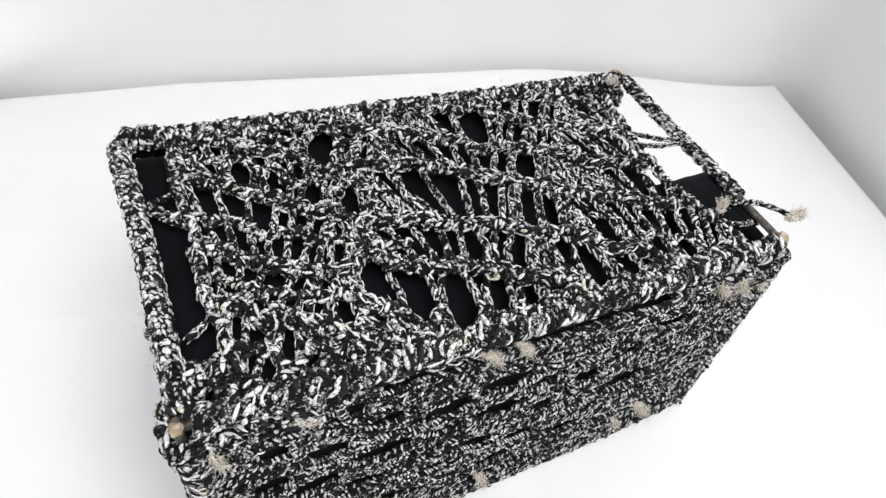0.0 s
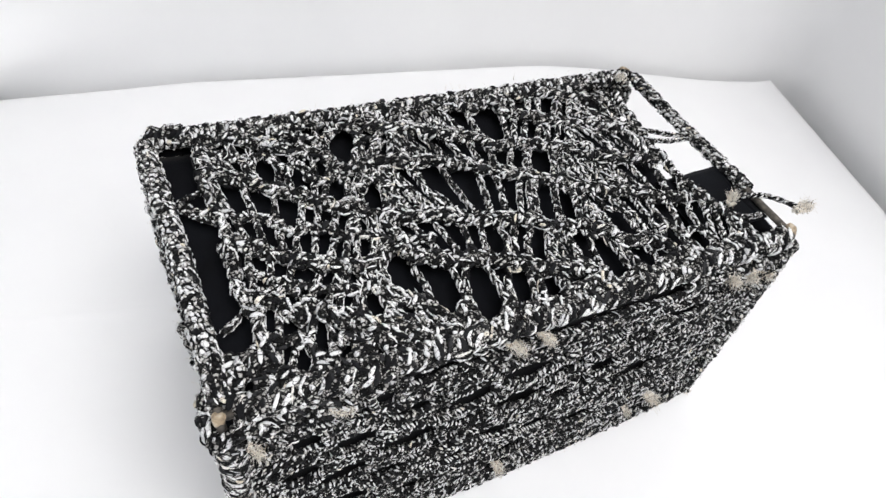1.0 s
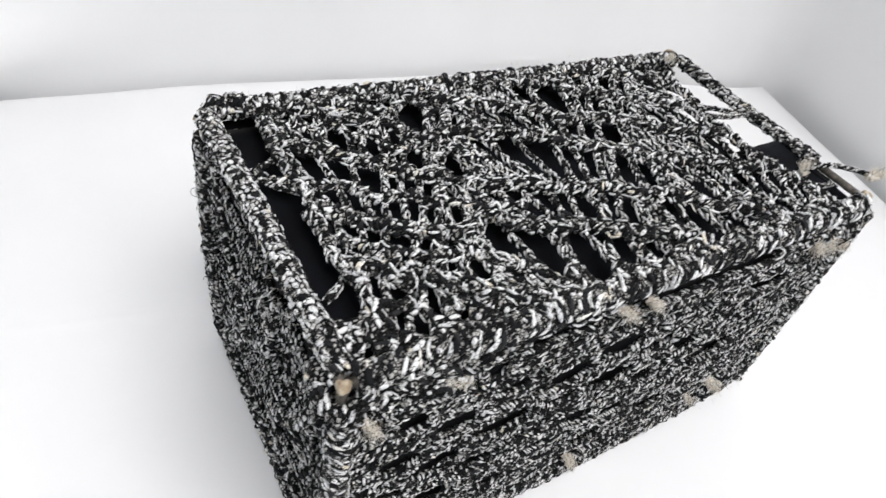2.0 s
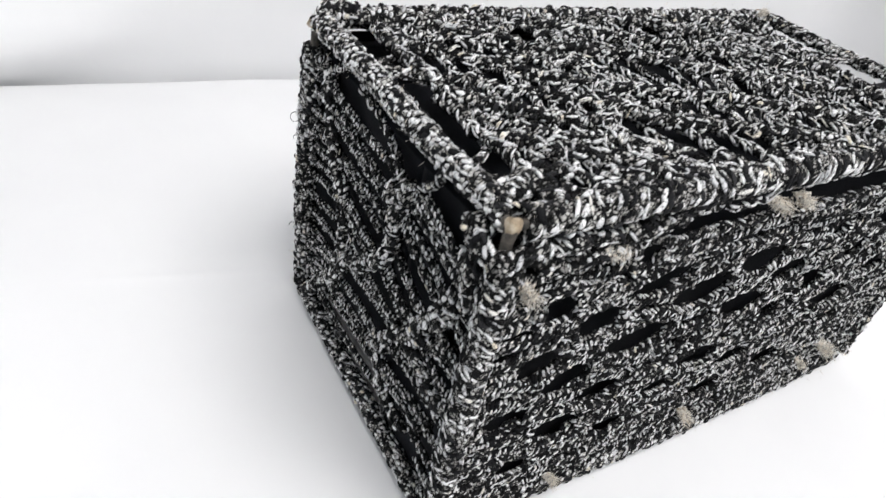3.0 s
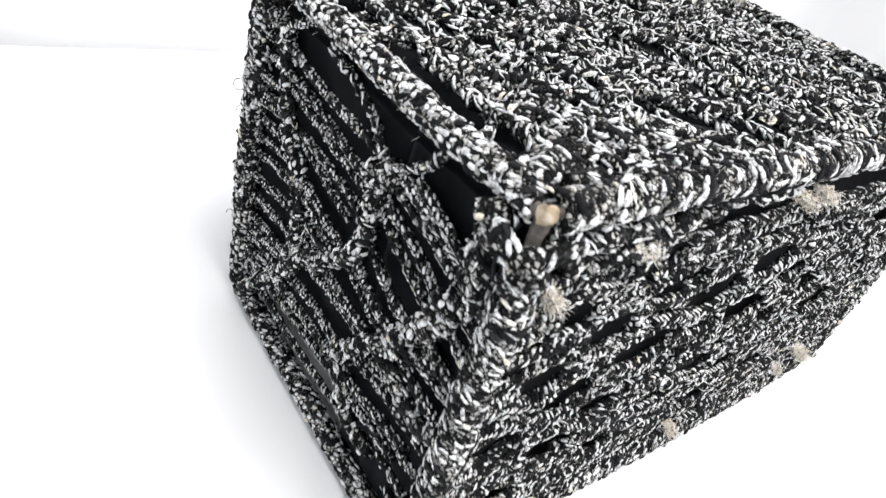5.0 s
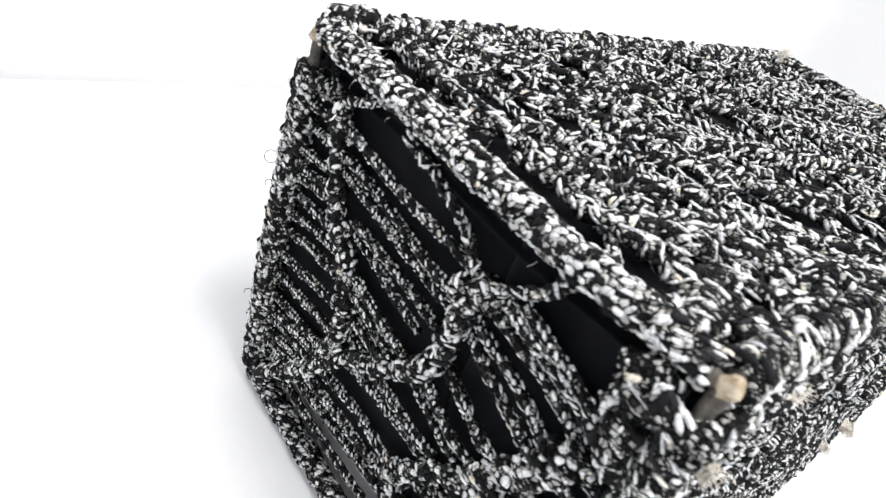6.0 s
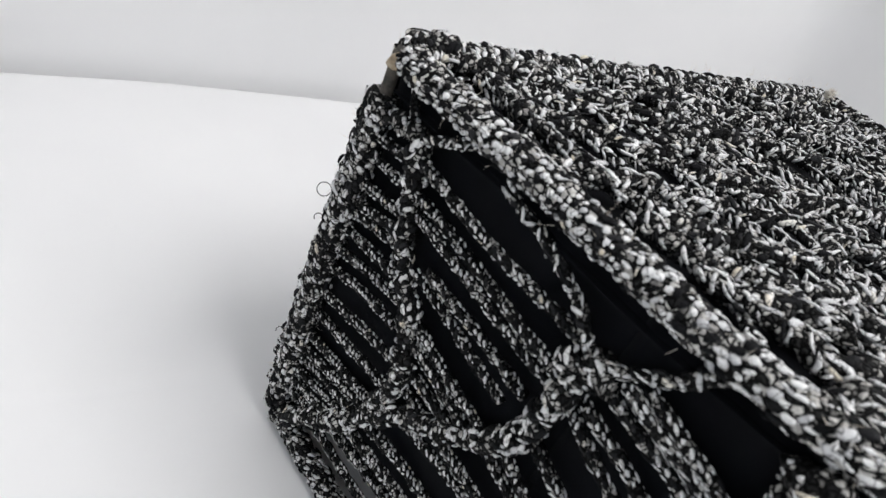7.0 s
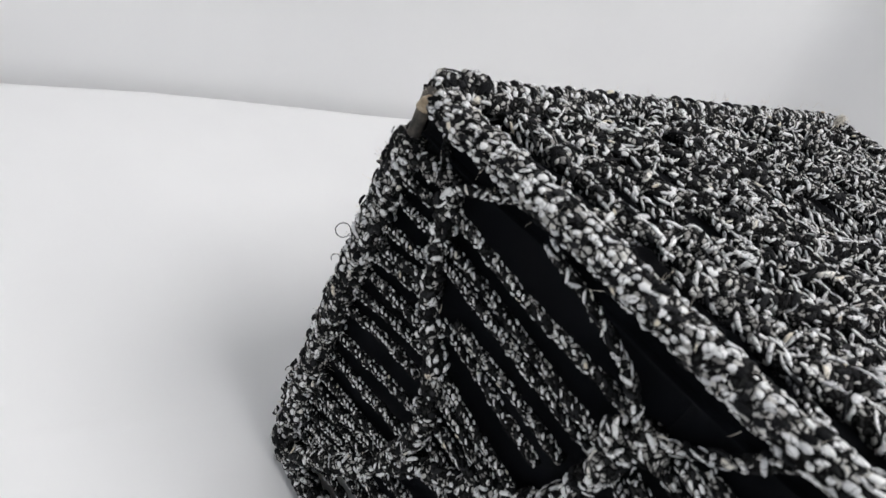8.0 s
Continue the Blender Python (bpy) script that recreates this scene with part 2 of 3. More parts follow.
def add_yarn(name, pieces, parent, label="", mats=None, core=None):
    ob = new(name, yarn_mesh(name, pieces, mats or (YARN_DARK, YARN_LIGHT, core or YARN_FLECK)))
    ob.parent = parent
    return tagged(ob, label)


# ---- the room ----
# The table and the white screens stand turned 11 degrees to the basket.
ROOM = pose(0, 0, 0, 0, 0, -11.0)


def room_part(name, bm, mat, label, category):
    ob = part(name, bm, mat)
    ob.matrix_world = ROOM
    return tagged(ob, label, category, kind="structure")


X0, X1, Y0, Y1 = -0.62, 0.742, -0.62, 0.509
room_part("floor", box_mesh(-1.9, -2.3, -0.80, 0.82, 0.65, -0.75), FLOOR, "plain grey floor under the table", "floor")
room_part("ceiling", box_mesh(-1.9, -2.3, 1.8, 0.82, 0.65, 1.9), PLASTER, "plain white ceiling of the room", "ceiling")
room_part("wall_west", box_mesh(-2.0, -2.3, -0.80, -1.9, 0.65, 1.9), PLASTER, "plain white painted side wall", "wall")
room_part("wall_south", box_mesh(-2.0, -2.4, -0.80, 0.9, -2.3, 1.9), PLASTER, "plain white painted wall behind", "wall")


def sheet_mesh(nx, ny, fn, thick):
    """A sheet of cloth of nx by ny cells; fn(u, v) gives its outer side and its inward normal."""
    bm = bmesh.new()
    grid = []
    for layer in (0.0, thick):
        rows = []
        for j in range(ny + 1):
            row = []
            for i in range(nx + 1):
                p, n = fn(i / nx, j / ny)
                row.append(bm.verts.new(Vector(p) + Vector(n) * layer))
            rows.append(row)
        grid.append(rows)
    for layer, rows in enumerate(grid):
        for j in range(ny):
            for i in range(nx):
                quad = (rows[j][i], rows[j][i + 1], rows[j + 1][i + 1], rows[j + 1][i])
                bm.faces.new(quad if layer == 0 else quad[::-1]).smooth = True
    a, b = grid
    for j in range(ny):
        bm.faces.new((a[j][0], a[j + 1][0], b[j + 1][0], b[j][0]))
        bm.faces.new((a[j + 1][nx], a[j][nx], b[j][nx], b[j + 1][nx]))
    for i in range(nx):
        bm.faces.new((a[0][i + 1], a[0][i], b[0][i], b[0][i + 1]))
        bm.faces.new((a[ny][i], a[ny][i + 1], b[ny][i + 1], b[ny][i]))
    bmesh.ops.recalc_face_normals(bm, faces=bm.faces)
    return bm


def bow(x):
    """The back edge swings out a little away from the corner."""
    a = max(0.0, min(1.0, (0.72 - x) / 0.34))
    return 0.060 * a * a * (3 - 2 * a) - 0.08 * max(0.0, min(0.3, -0.04 - x))


def backdrop(u, v):
    """One white sheet: along the back, round a soft corner, and along the side, where it leans inwards."""
    z = -0.75 + 1.60 * v
    side = 0.760 - 0.22 * max(0.0, min(0.30, z))
    r = 0.055
    back = side - r + 1.88
    bend = math.pi / 2 * r
    d = u * (2.5 + bend + 2.75)
    ripple = 0.005 * noise.noise((d * 2.6, z * 2.2, 1.7)) + 0.0015 * noise.noise((d * 8.0, z * 6.0, 4.0))
    if d < back:
        x = -1.88 + d
        fold = 0.032 * math.exp(-((z - 0.035 - 0.16 * (x + 0.30)) / 0.035) ** 2) * math.exp(-((x + 0.27) / 0.11) ** 2)
        return (x, 0.518 + bow(x) - fold + ripple, z), (0, 1, 0)
    if d < back + bend:
        a = (d - back) / r
        return (side - r + (r + ripple) * math.sin(a), 0.518 - r + (r + ripple) * math.cos(a), z), (math.sin(a), math.cos(a), 0)
    return (side + ripple, 0.518 - r - (d - back - bend), z), (1, 0, 0)


room_part("wall_north", sheet_mesh(260, 120, backdrop, 0.03), SHEET, "white cloth backdrop with soft folds round two sides of the table", "backdrop")
room_part("wall_back", box_mesh(-2.0, 0.65, -0.80, 0.9, 0.72, 1.9), PLASTER, "plain white painted wall behind the backdrop", "wall")
room_part("wall_east", box_mesh(0.82, -2.3, -0.80, 0.9, 0.65, 1.9), PLASTER, "plain white painted wall behind the backdrop", "wall")

table = tagged(new("table"), "plain table covered with a white sheet", "table")
table.matrix_world = ROOM
part("tabletop", box_mesh(X0 + 0.01, Y0 + 0.01, -0.04, X1 - 0.01, Y1 - 0.01, -0.006, 0.004), PLASTER, table)
for lx in (X0 + 0.06, X1 - 0.06):
    for ly in (Y0 + 0.06, Y1 - 0.06):
        part("leg", box_mesh(lx - 0.025, ly - 0.025, -0.75, lx + 0.025, ly + 0.025, -0.04, 0.004), PLASTER, table)


def cloth_point(u, v):
    """The cloth lies on the table and hangs over its edges; u and v run past the edges."""
    hang, r = 0.22, 0.014
    lx, ly = X1 - X0, Y1 - Y0
    def fold(s, size):
        s = -hang + s * (size + 2 * hang)
        if s < 0:
            return 0.0, -s
        if s > size:
            return size, s - size
        return s, 0.0
    x, dx = fold(u, lx)
    y, dy = fold(v, ly)
    d = max(dx, dy)
    z = -d
    inner = min(x, lx - x, y, ly - y) if d == 0 else 0.0
    if d == 0 and inner < r:
        z -= r - math.sqrt(max(0.0, r * r - (r - inner) ** 2))
    elif d > 0:
        z = -r - d
    px, py = X0 + x, Y0 + y
    z += 0.0016 * noise.noise((px * 4.0, py * 4.0, 2.0)) + 0.0006 * noise.noise((px * 11.0, py * 16.0, 6.0)) - 0.0012 if d == 0 else 0.0
    # two faint creases where the sheet was folded
    for cy, tilt, x_mid, x_half in ((0.235, -0.03, -0.14, 0.10), (0.06, 0.10, -0.30, 0.14)):
        if d == 0 and abs(px - x_mid) < x_half:
            z += 0.0011 * math.exp(-((py - cy - tilt * (px - x_mid)) / 0.005) ** 2) * (1 - ((px - x_mid) / x_half) ** 2)
    back = max(0.0, min(1.0, (py - 0.30) / 0.18))
    return (px, py + back * bow(px), z), (0, 0, -1)


def cloth_mesh():
    bm = bmesh.new()
    stops = lambda size: [-0.22, -0.12, -0.04, -0.01, 0.0] + [0.0015, 0.004, 0.007, 0.011, 0.015] + list(np.linspace(0.02, size - 0.02, 320)) + [size - 0.015, size - 0.011, size - 0.007, size - 0.004, size - 0.0015] + [size, size + 0.01, size + 0.04, size + 0.12, size + 0.22]
    lx, ly = X1 - X0, Y1 - Y0
    xs, ys = stops(lx), stops(ly)
    rows = []
    for b in ys:
        row = []
        for a in xs:
            p, n = cloth_point((a + 0.22) / (lx + 0.44), (b + 0.22) / (ly + 0.44))
            row.append(bm.verts.new(p))
        rows.append(row)
    for j in range(len(ys) - 1):
        for i in range(len(xs) - 1):
            corner = (i < 4 or i >= len(xs) - 5) and (j < 4 or j >= len(ys) - 5)
            if not corner:
                bm.faces.new((rows[j][i], rows[j][i + 1], rows[j + 1][i + 1], rows[j + 1][i])).smooth = True
    bmesh.ops.delete(bm, geom=[v for v in bm.verts if not v.link_faces], context="VERTS")
    return bm


tablecloth = part("tablecloth", cloth_mesh(), SHEET)
tablecloth.matrix_world = ROOM
tagged(tablecloth, "white sheet spread smooth over the table", "tablecloth")

# ---- the basket ----
LENGTH, WIDTH, HEIGHT = 0.388, 0.203, 0.214
RISE = 0.0025  # the back of the top stands higher at one end
DROP = 0.0060  # and lower at the other
basket = tagged(new("basket"), "black and white crochet yarn box basket lined with black cloth", "basket")
basket.location = (-0.005, -0.008, 0.0)

# wire frame
RIM = 0.0072
LOW, HIGH = 0.0065, HEIGHT - RIM
IN = 0.0068
corners = [(IN, IN), (LENGTH - IN, IN), (LENGTH - IN, WIDTH - IN), (IN, WIDTH - IN)]


def wire(name, a, b, radius):
    path = smooth_path([a, b], 0.02)
    ob = new(name, yarn_mesh(name, [(*tube_geometry(path, radius, (0.3, 0.5, 0.81), 10), 0)], (WIRE,)))
    ob.parent = basket
    return tagged(ob, "bare weathered grey rod of the frame")


for k in range(4):
    (ax, ay), (bx, by) = corners[k], corners[(k + 1) % 4]
    ah, bh = (HIGH + (y > 0.1) * (RISE - DROP * (x > 0.1)) for x, y in ((ax, ay), (bx, by)))
    wire("wire_rod", (ax, ay, ah), (bx, by, bh), 0.0026)
    wire("wire_rod", (ax, ay, LOW), (bx, by, LOW), 0.0026)
    wire("wire_rod", (ax, ay, LOW), (ax, ay, ah), 0.0026)


def rim(name, points, normal, radius, length, width, lay, white, jitter=14.0, reach=180.0, lumps=0.08, label="", curl=0.25, fill=0.84, core=None, vary=0.4, stray=1.0, flat=0.6):
    path = smooth_path(points, 0.004)
    path = path + rng.normal(0, 0.00025, path.shape)
    return add_yarn(name, yarn_pieces(path, normal, radius, length, width, lay, jitter, white, reach=reach, lumps=lumps, curl=curl, fill=fill, vary=vary, stray=stray, flat=flat), basket, label, core=core or YARN_MESH)


rim("rim", [(IN + 0.0028, 0.011, HIGH), (IN + 0.0026, 0.10, HIGH + 0.5 * RISE), (IN, WIDTH - 0.012, HIGH + RISE)], (-0.5, 0, 0.86), 0.0072, 0.0034, 0.0024, 28, 0.72, 18, fill=0.88, vary=0.48, stray=0.8, flat=0.42, curl=0.15, core=YARN_CELLS, label="wire rim covered in pebbly white and black stitches")
rim("rim", [(0.0125, IN, HIGH), (0.19, IN - 0.001, HIGH - 0.001), (LENGTH - 0.012, IN, HIGH)], (0, -0.5, 0.86), 0.0080, 0.0072, 0.0028, 66, 0.60, 24, curl=0.5, vary=0.5, label="wire rim wrapped in thick loops of yarn")
rim("rim", [(0.008, WIDTH - IN - 0.001, HIGH + RISE), (0.19, WIDTH - IN - 0.003, HIGH + RISE - 0.5 * DROP), (LENGTH - 0.012, WIDTH - IN - 0.003, HIGH + RISE - DROP)], (0, 0.3, 0.95), 0.0072, 0.0050, 0.0026, 60, 0.58, 26)
rim("rim", [(LENGTH - IN, 0.053, HIGH + 0.001), (LENGTH - IN, 0.12, HIGH + 0.6 * (RISE - DROP)), (LENGTH - IN, WIDTH - 0.012, HIGH + RISE - DROP)], (0.3, 0, 0.95), 0.0052, 0.0036, 0.0022, 35, 0.6, label="wire rim thinly wrapped in yarn")
rim("base_rim", [(IN, 0.008, LOW), (IN, 0.09, LOW), (IN, WIDTH - 0.008, LOW)], (-0.8, 0, 0.6), 0.0064, 0.0036, 0.0022, 30, 0.6)
rim("base_rim", [(0.008, IN, LOW), (0.10, IN - 0.0042, LOW), (0.21, IN - 0.005, LOW), (0.31, IN - 0.0034, LOW), (LENGTH - 0.008, IN, LOW)], (0, -0.8, 0.6), 0.0064, 0.0040, 0.0022, 50, 0.5)
rim("base_rim", [(0.008, WIDTH - IN, LOW), (LENGTH - 0.008, WIDTH - IN, LOW)], (0, 0.8, 0.6), 0.0064, 0.0040, 0.0024, 50, 0.5)
rim("base_rim", [(LENGTH - IN, 0.008, LOW), (LENGTH - IN, WIDTH - 0.008, LOW)], (0.8, 0, 0.6), 0.0064, 0.0040, 0.0024, 50, 0.5)
rim("corner_cord", [(0.008, 0.006, 0.010), (0.006, 0.005, 0.06), (0.007, 0.006, 0.12), (0.008, 0.007, 0.192)], (-0.7, -0.7, 0), 0.0080, 0.0056, 0.0020, 58, 0.64, 22)
rim("corner_cord", [(LENGTH - 0.007, 0.006, 0.012), (LENGTH - 0.005, 0.006, 0.10), (LENGTH - 0.006, 0.006, 0.20)], (0.7, -0.7, 0), 0.0075, 0.0045, 0.0024, 45, 0.5, 30)
rim("corner_cord", [(0.006, WIDTH - 0.006, 0.010), (0.0045, WIDTH - 0.006, 0.10), (0.006, WIDTH - 0.007, 0.192)], (-0.8, 0.6, 0), 0.0072, 0.0040, 0.0024, 35, 0.6, 25)
rim("corner_cord", [(LENGTH - 0.006, WIDTH - 0.006, 0.010), (LENGTH - 0.006, WIDTH - 0.006, 0.19)], (0.7, 0.7, 0), 0.0065, 0.0045, 0.0026, 45, 0.5, 25)

# black lining, a little inside the yarn


def lining(name, o, u, v, nu, nv, sag=0.0025, top=None):
    o, u, v = Vector(o), Vector(u), Vector(v)
    n = u.cross(v).normalized()

    def fn(a, b):
        c = b * (top(a) if top else 1.0)
        w = sag * noise.noise((a * 6.0 + o.x * 9, c * 4.0 + o.y * 7, o.z * 5)) - sag * 0.6 * math.sin(math.pi * a) * math.sin(math.pi * b)
        return o + u * a + v * c + n * w, -n
    part(name, sheet_mesh(nu, nv, fn, 0.0008), LINING, basket, "matt black cloth lining")


lining("lining", (0.008, 0.008, HEIGHT - 0.019), (0.336, 0, -0.4 * DROP), (0, WIDTH - 0.016, 0), 40, 24)
lining("lining", (0.012, WIDTH - 0.007, 0.032), (0, -(WIDTH - 0.072), 0), (0, 0, HEIGHT - 0.040), 30, 30, sag=0.003)
lining("lining", (0.012, 0.066, 0.004), (0, -0.053, 0), (0, 0, HEIGHT - 0.012), 12, 24)
lining("lining", (0.013, 0.012, 0.003), (LENGTH - 0.026, 0, 0), (0, 0, HEIGHT - 0.017), 40, 24)
lining("lining", (LENGTH - 0.013, WIDTH - 0.007, 0.008), (-(LENGTH - 0.023), 0, 0), (0, 0, HEIGHT - 0.022), 40, 24)
lining("lining", (LENGTH - 0.012, 0.014, 0.008), (0, WIDTH - 0.028, 0), (0, 0, HEIGHT - 0.018), 30, 24, top=lambda a: 1.0 - 0.45 * max(0.0, min(1.0, (a - 0.30) / 0.04)))
lining("lining_flap", (0.326, 0.028, HEIGHT - 0.015), (0.055, 0, 0.004), (0, 0.053, 0.001), 10, 12, sag=0.001)


class Face:
    """One side of the basket: places from two coordinates in its plane."""
    def __init__(self, o, u, v, bulge=0.0):
        self.bulge, self.warp, self.twist = bulge, None, 0.0
        self.o, self.u, self.v = np.array(o, float), np.array(u, float), np.array(v, float)
        self.n = np.cross(self.u, self.v)
        self.n = self.n / np.linalg.norm(self.n)

    def at(self, pts, lift=0.0):
        p = np.array(pts, float)
        lift = lift + self.bulge * np.sin(np.pi * np.clip(p[:, 0] / 0.38, 0, 1)) * (1 - np.clip(p[:, 1] / 0.17, 0, 1))
        if self.twist:
            lift = lift + self.twist * np.clip(p[:, 0] / 0.38, 0, 1) * np.clip(p[:, 1] / 0.19, 0, 1)
        return self.o + p[:, :1] * self.u + p[:, 1:2] * self.v + (lift if np.isscalar(lift) else np.array(lift)[:, None]) * self.n


TOP = Face((0.005, 0.008, HEIGHT - 0.0072), (1, 0, 0), (0, 1, RISE / WIDTH))
TOP.twist = -DROP
FRONT = Face((0.005, 0.0055, 0), (1, 0, 0), (0, 0, 1), 0.005)
LEFT = Face((0.0055, WIDTH, 0), (0, -1, 0), (0, 0, 1))
BACK = Face((LENGTH, WIDTH - 0.0055, 0), (-1, 0, 0), (0, 0, 1))
RIGHT = Face((LENGTH - 0.0055, 0, 0), (0, 1, 0), (0, 0, 1))


def cord(face, pts, radius=0.0024, lift=0.0, white=0.78, length=0.0029, width=0.00140, lay=30, jitter=7, chain=True, name="cord", wobble=0.0004, curl=0.12, fill=0.80, core=None, stray=0.32, vary=0.28, flat=0.5):
    path = smooth_path(pts, 0.004)
    path = face.warp(path) if face.warp else path
    path = path + rng.normal(0, wobble, path.shape) * np.linspace(0, 1, len(path))[:, None].clip(0, 1)
    l = lift + 0.0012 * np.sin(np.linspace(0, rng.uniform(2, 5), len(path)) + rng.uniform(0, 6))
    p3 = face.at(path, l)
    return add_yarn(name, yarn_pieces(p3, face.n, radius, length, width, lay, jitter, white, chain=chain, curl=curl, fill=fill, stray=stray, vary=vary, flat=flat), basket, core=core or YARN_CORE)


def ridge(face, pts, radius=0.0042, lift=0.001, white=0.64, name="ridge", length=0.0054, width=0.0021, curl=0.35, fill=0.86):
    """A row of knots: thick and lumpy, with loops in all directions."""
    path = smooth_path(pts, 0.004)
    path = face.warp(path) if face.warp else path
    path = path + rng.normal(0, 0.0009, path.shape)
    p3 = face.at(path, lift + rng.normal(0, 0.0007, len(path)))
    return add_yarn(name, yarn_pieces(p3, face.n, radius, length, width, 40, 24, white, chain=True, lumps=0.22, curl=curl, fill=fill, vary=0.55), basket)


# top: wavy rows of knots on the bias, with posts between them
RU, RV = np.array([0.951, -0.309]), np.array([0.309, 0.951])
INSIDE = (0.026, 0.345, 0.006, 0.182)


def right_edge(y):
    """The net draws back from the rim in the middle of the short side."""
    return 0.352 - 0.016 * math.sin(math.pi * max(0.0, min(1.0, (y - 0.005) / 0.17)))


def inside(p):
    return INSIDE[0] < p[0] < right_edge(p[1]) and INSIDE[2] < p[1] < INSIDE[3]


# wide holes in the top: place and half width; each is longer than wide, along the posts
HOLES = [(0.068, 0.148, 0.0073), (0.122, 0.153, 0.0095), (0.083, 0.133, 0.0063), (0.105, 0.117, 0.0061), (0.125, 0.101, 0.0073), (0.072, 0.102, 0.0073),
         (0.086, 0.081, 0.0041), (0.102, 0.069, 0.0045), (0.052, 0.039, 0.0048), (0.115, 0.044, 0.0078), (0.094, 0.026, 0.0054), (0.060, 0.020, 0.0055),
         (0.069, 0.010, 0.0040), (0.047, 0.011, 0.0045), (0.232, 0.153, 0.0105), (0.168, 0.113, 0.0068), (0.135, 0.024, 0.0078), (0.156, 0.018, 0.0088),
         (0.178, 0.016, 0.0054), (0.196, 0.011, 0.0050), (0.229, 0.071, 0.0082), (0.245, 0.064, 0.0085), (0.235, 0.033, 0.0063), (0.243, 0.019, 0.0085),
         (0.271, 0.041, 0.0080), (0.295, 0.022, 0.0068), (0.309, 0.014, 0.0070), (0.282, 0.109, 0.0050), (0.246, 0.108, 0.0078), (0.267, 0.013, 0.0050),
         (0.184, 0.046, 0.0045), (0.203, 0.037, 0.0045)]


def opened(path):
    """Cords part round the wide holes."""
    p = np.array(path, float)
    for x, y, h in HOLES:
        d = p - (x, y)
        q = np.stack([d @ RU / h, d @ RV / (2.0 * h)], 1)
        r = np.linalg.norm(q, axis=1) + 1e-6
        far = r + 0.85 * np.exp(-(r / 0.9) ** 2)
        q = q * (far / r)[:, None]
        p = np.array((x, y)) + q[:, :1] * h * RU + q[:, 1:] * 2.0 * h * RV
    return p


TOP.warp = opened
ROW_U = (0.03, 0.08, 0.13, 0.18, 0.23, 0.28, 0.33)
ROW_V = ((0.004,) * 7, (0.050, 0.022, 0.003, -0.014, -0.03, -0.05, -0.07), (0.092, 0.053, 0.048, 0.032, 0.012, -0.010, -0.030), (0.152, 0.115, 0.085, 0.068, 0.050, 0.022, 0.001),
         (0.195, 0.160, 0.135, 0.122, 0.097, 0.066, 0.045), (0.222, 0.200, 0.178, 0.155, 0.134, 0.108, 0.085), (0.26, 0.235, 0.210, 0.190, 0.170, 0.145, 0.125), (0.29, 0.27, 0.25, 0.225, 0.200, 0.180, 0.160))


def row_at(k, u):
    """A rounded wave through the row's stations."""
    return sum(float(np.interp(u + d, ROW_U, ROW_V[k])) for d in (-0.012, -0.006, 0.0, 0.006, 0.012)) / 5 + 0.0015 * math.sin(u * 130 + 2 * k)


for k in range(len(ROW_V)):
    pts = [(u, row_at(k, u)) for u in np.arange(0.02, 0.36, 0.008)]
    pts = [p for p in pts if inside(p)]
    if len(pts) > 3:
        ridge(TOP, pts, 0.0043, 0.0012)
        ridge(TOP, [(u + 0.001, v + 0.0062) for u, v in pts if inside((u, v + 0.0062))], 0.0024, 0.0002)
    # towards the short end the rows stand closer: a thin row comes between
    if k < len(ROW_V) - 1:
        pts = [(u, 0.5 * (row_at(k, u) + row_at(k + 1, u)) + 0.003 * math.sin(u * 75 + k)) for u in np.arange(0.02, 0.15, 0.008)]
        pts = [p for p in pts if inside(p)]
        if len(pts) > 3:
            ridge(TOP, pts, 0.0030, 0.0004)
    if k == len(ROW_V) - 1:
        continue
    # posts up to the next row; they lean in fans
    for u in np.cumsum(rng.uniform(0.0058, 0.0092, 50)) + 0.012:
        fan = 0.5 - 0.5 * math.cos(2 * math.pi * (u - 0.045 - 0.02 * k) / 0.11)
        top_u = u + 0.018 - 0.034 * fan ** 1.5 + rng.normal(0, 0.002)
        a, b = np.array((u, row_at(k, u))), np.array((top_u, row_at(k + 1, top_u)))
        pts = [a + (b - a) * j / 7 for j in range(8)]
        pts = [p for p in pts if inside(p)]
        if len(pts) >= 3:
            cord(TOP, pts, 0.0022, rng.normal(-0.0006, 0.0006), lay=34, jitter=14, length=0.0048, width=0.0018, white=0.70, curl=0.35, fill=0.86, stray=0.8, vary=0.45, core=YARN_FLECK, name="post")
ridge(TOP, [(x, 0.007 + 0.001 * math.sin(x * 90)) for x in np.linspace(0.02, 0.35, 16)], 0.0040, 0.002)
ridge(TOP, [(x, 0.180 + 0.001 * math.sin(x * 70)) for x in np.linspace(0.02, 0.345, 16)], 0.0040, 0.001)
ridge(TOP, [(0.030 + 0.002 * math.sin(y * 80), y) for y in np.linspace(0.012, 0.172, 9)], 0.0036, 0.001)
ridge(TOP, [(0.008, 0.012), (0.018, 0.014), (0.030, 0.020)], 0.0052, 0.001)
ridge(TOP, [(0.010, 0.022), (0.020, 0.018), (0.034, 0.012)], 0.0046, 0.0)
ridge(TOP, [(right_edge(y) + 0.001 * math.sin(y * 160), y) for y in np.linspace(0.012, 0.172, 9)], 0.0032, 0.0)
ridge(TOP, [(0.010, 0.126), (0.021, 0.119), (0.034, 0.112)], 0.0032, -0.001)
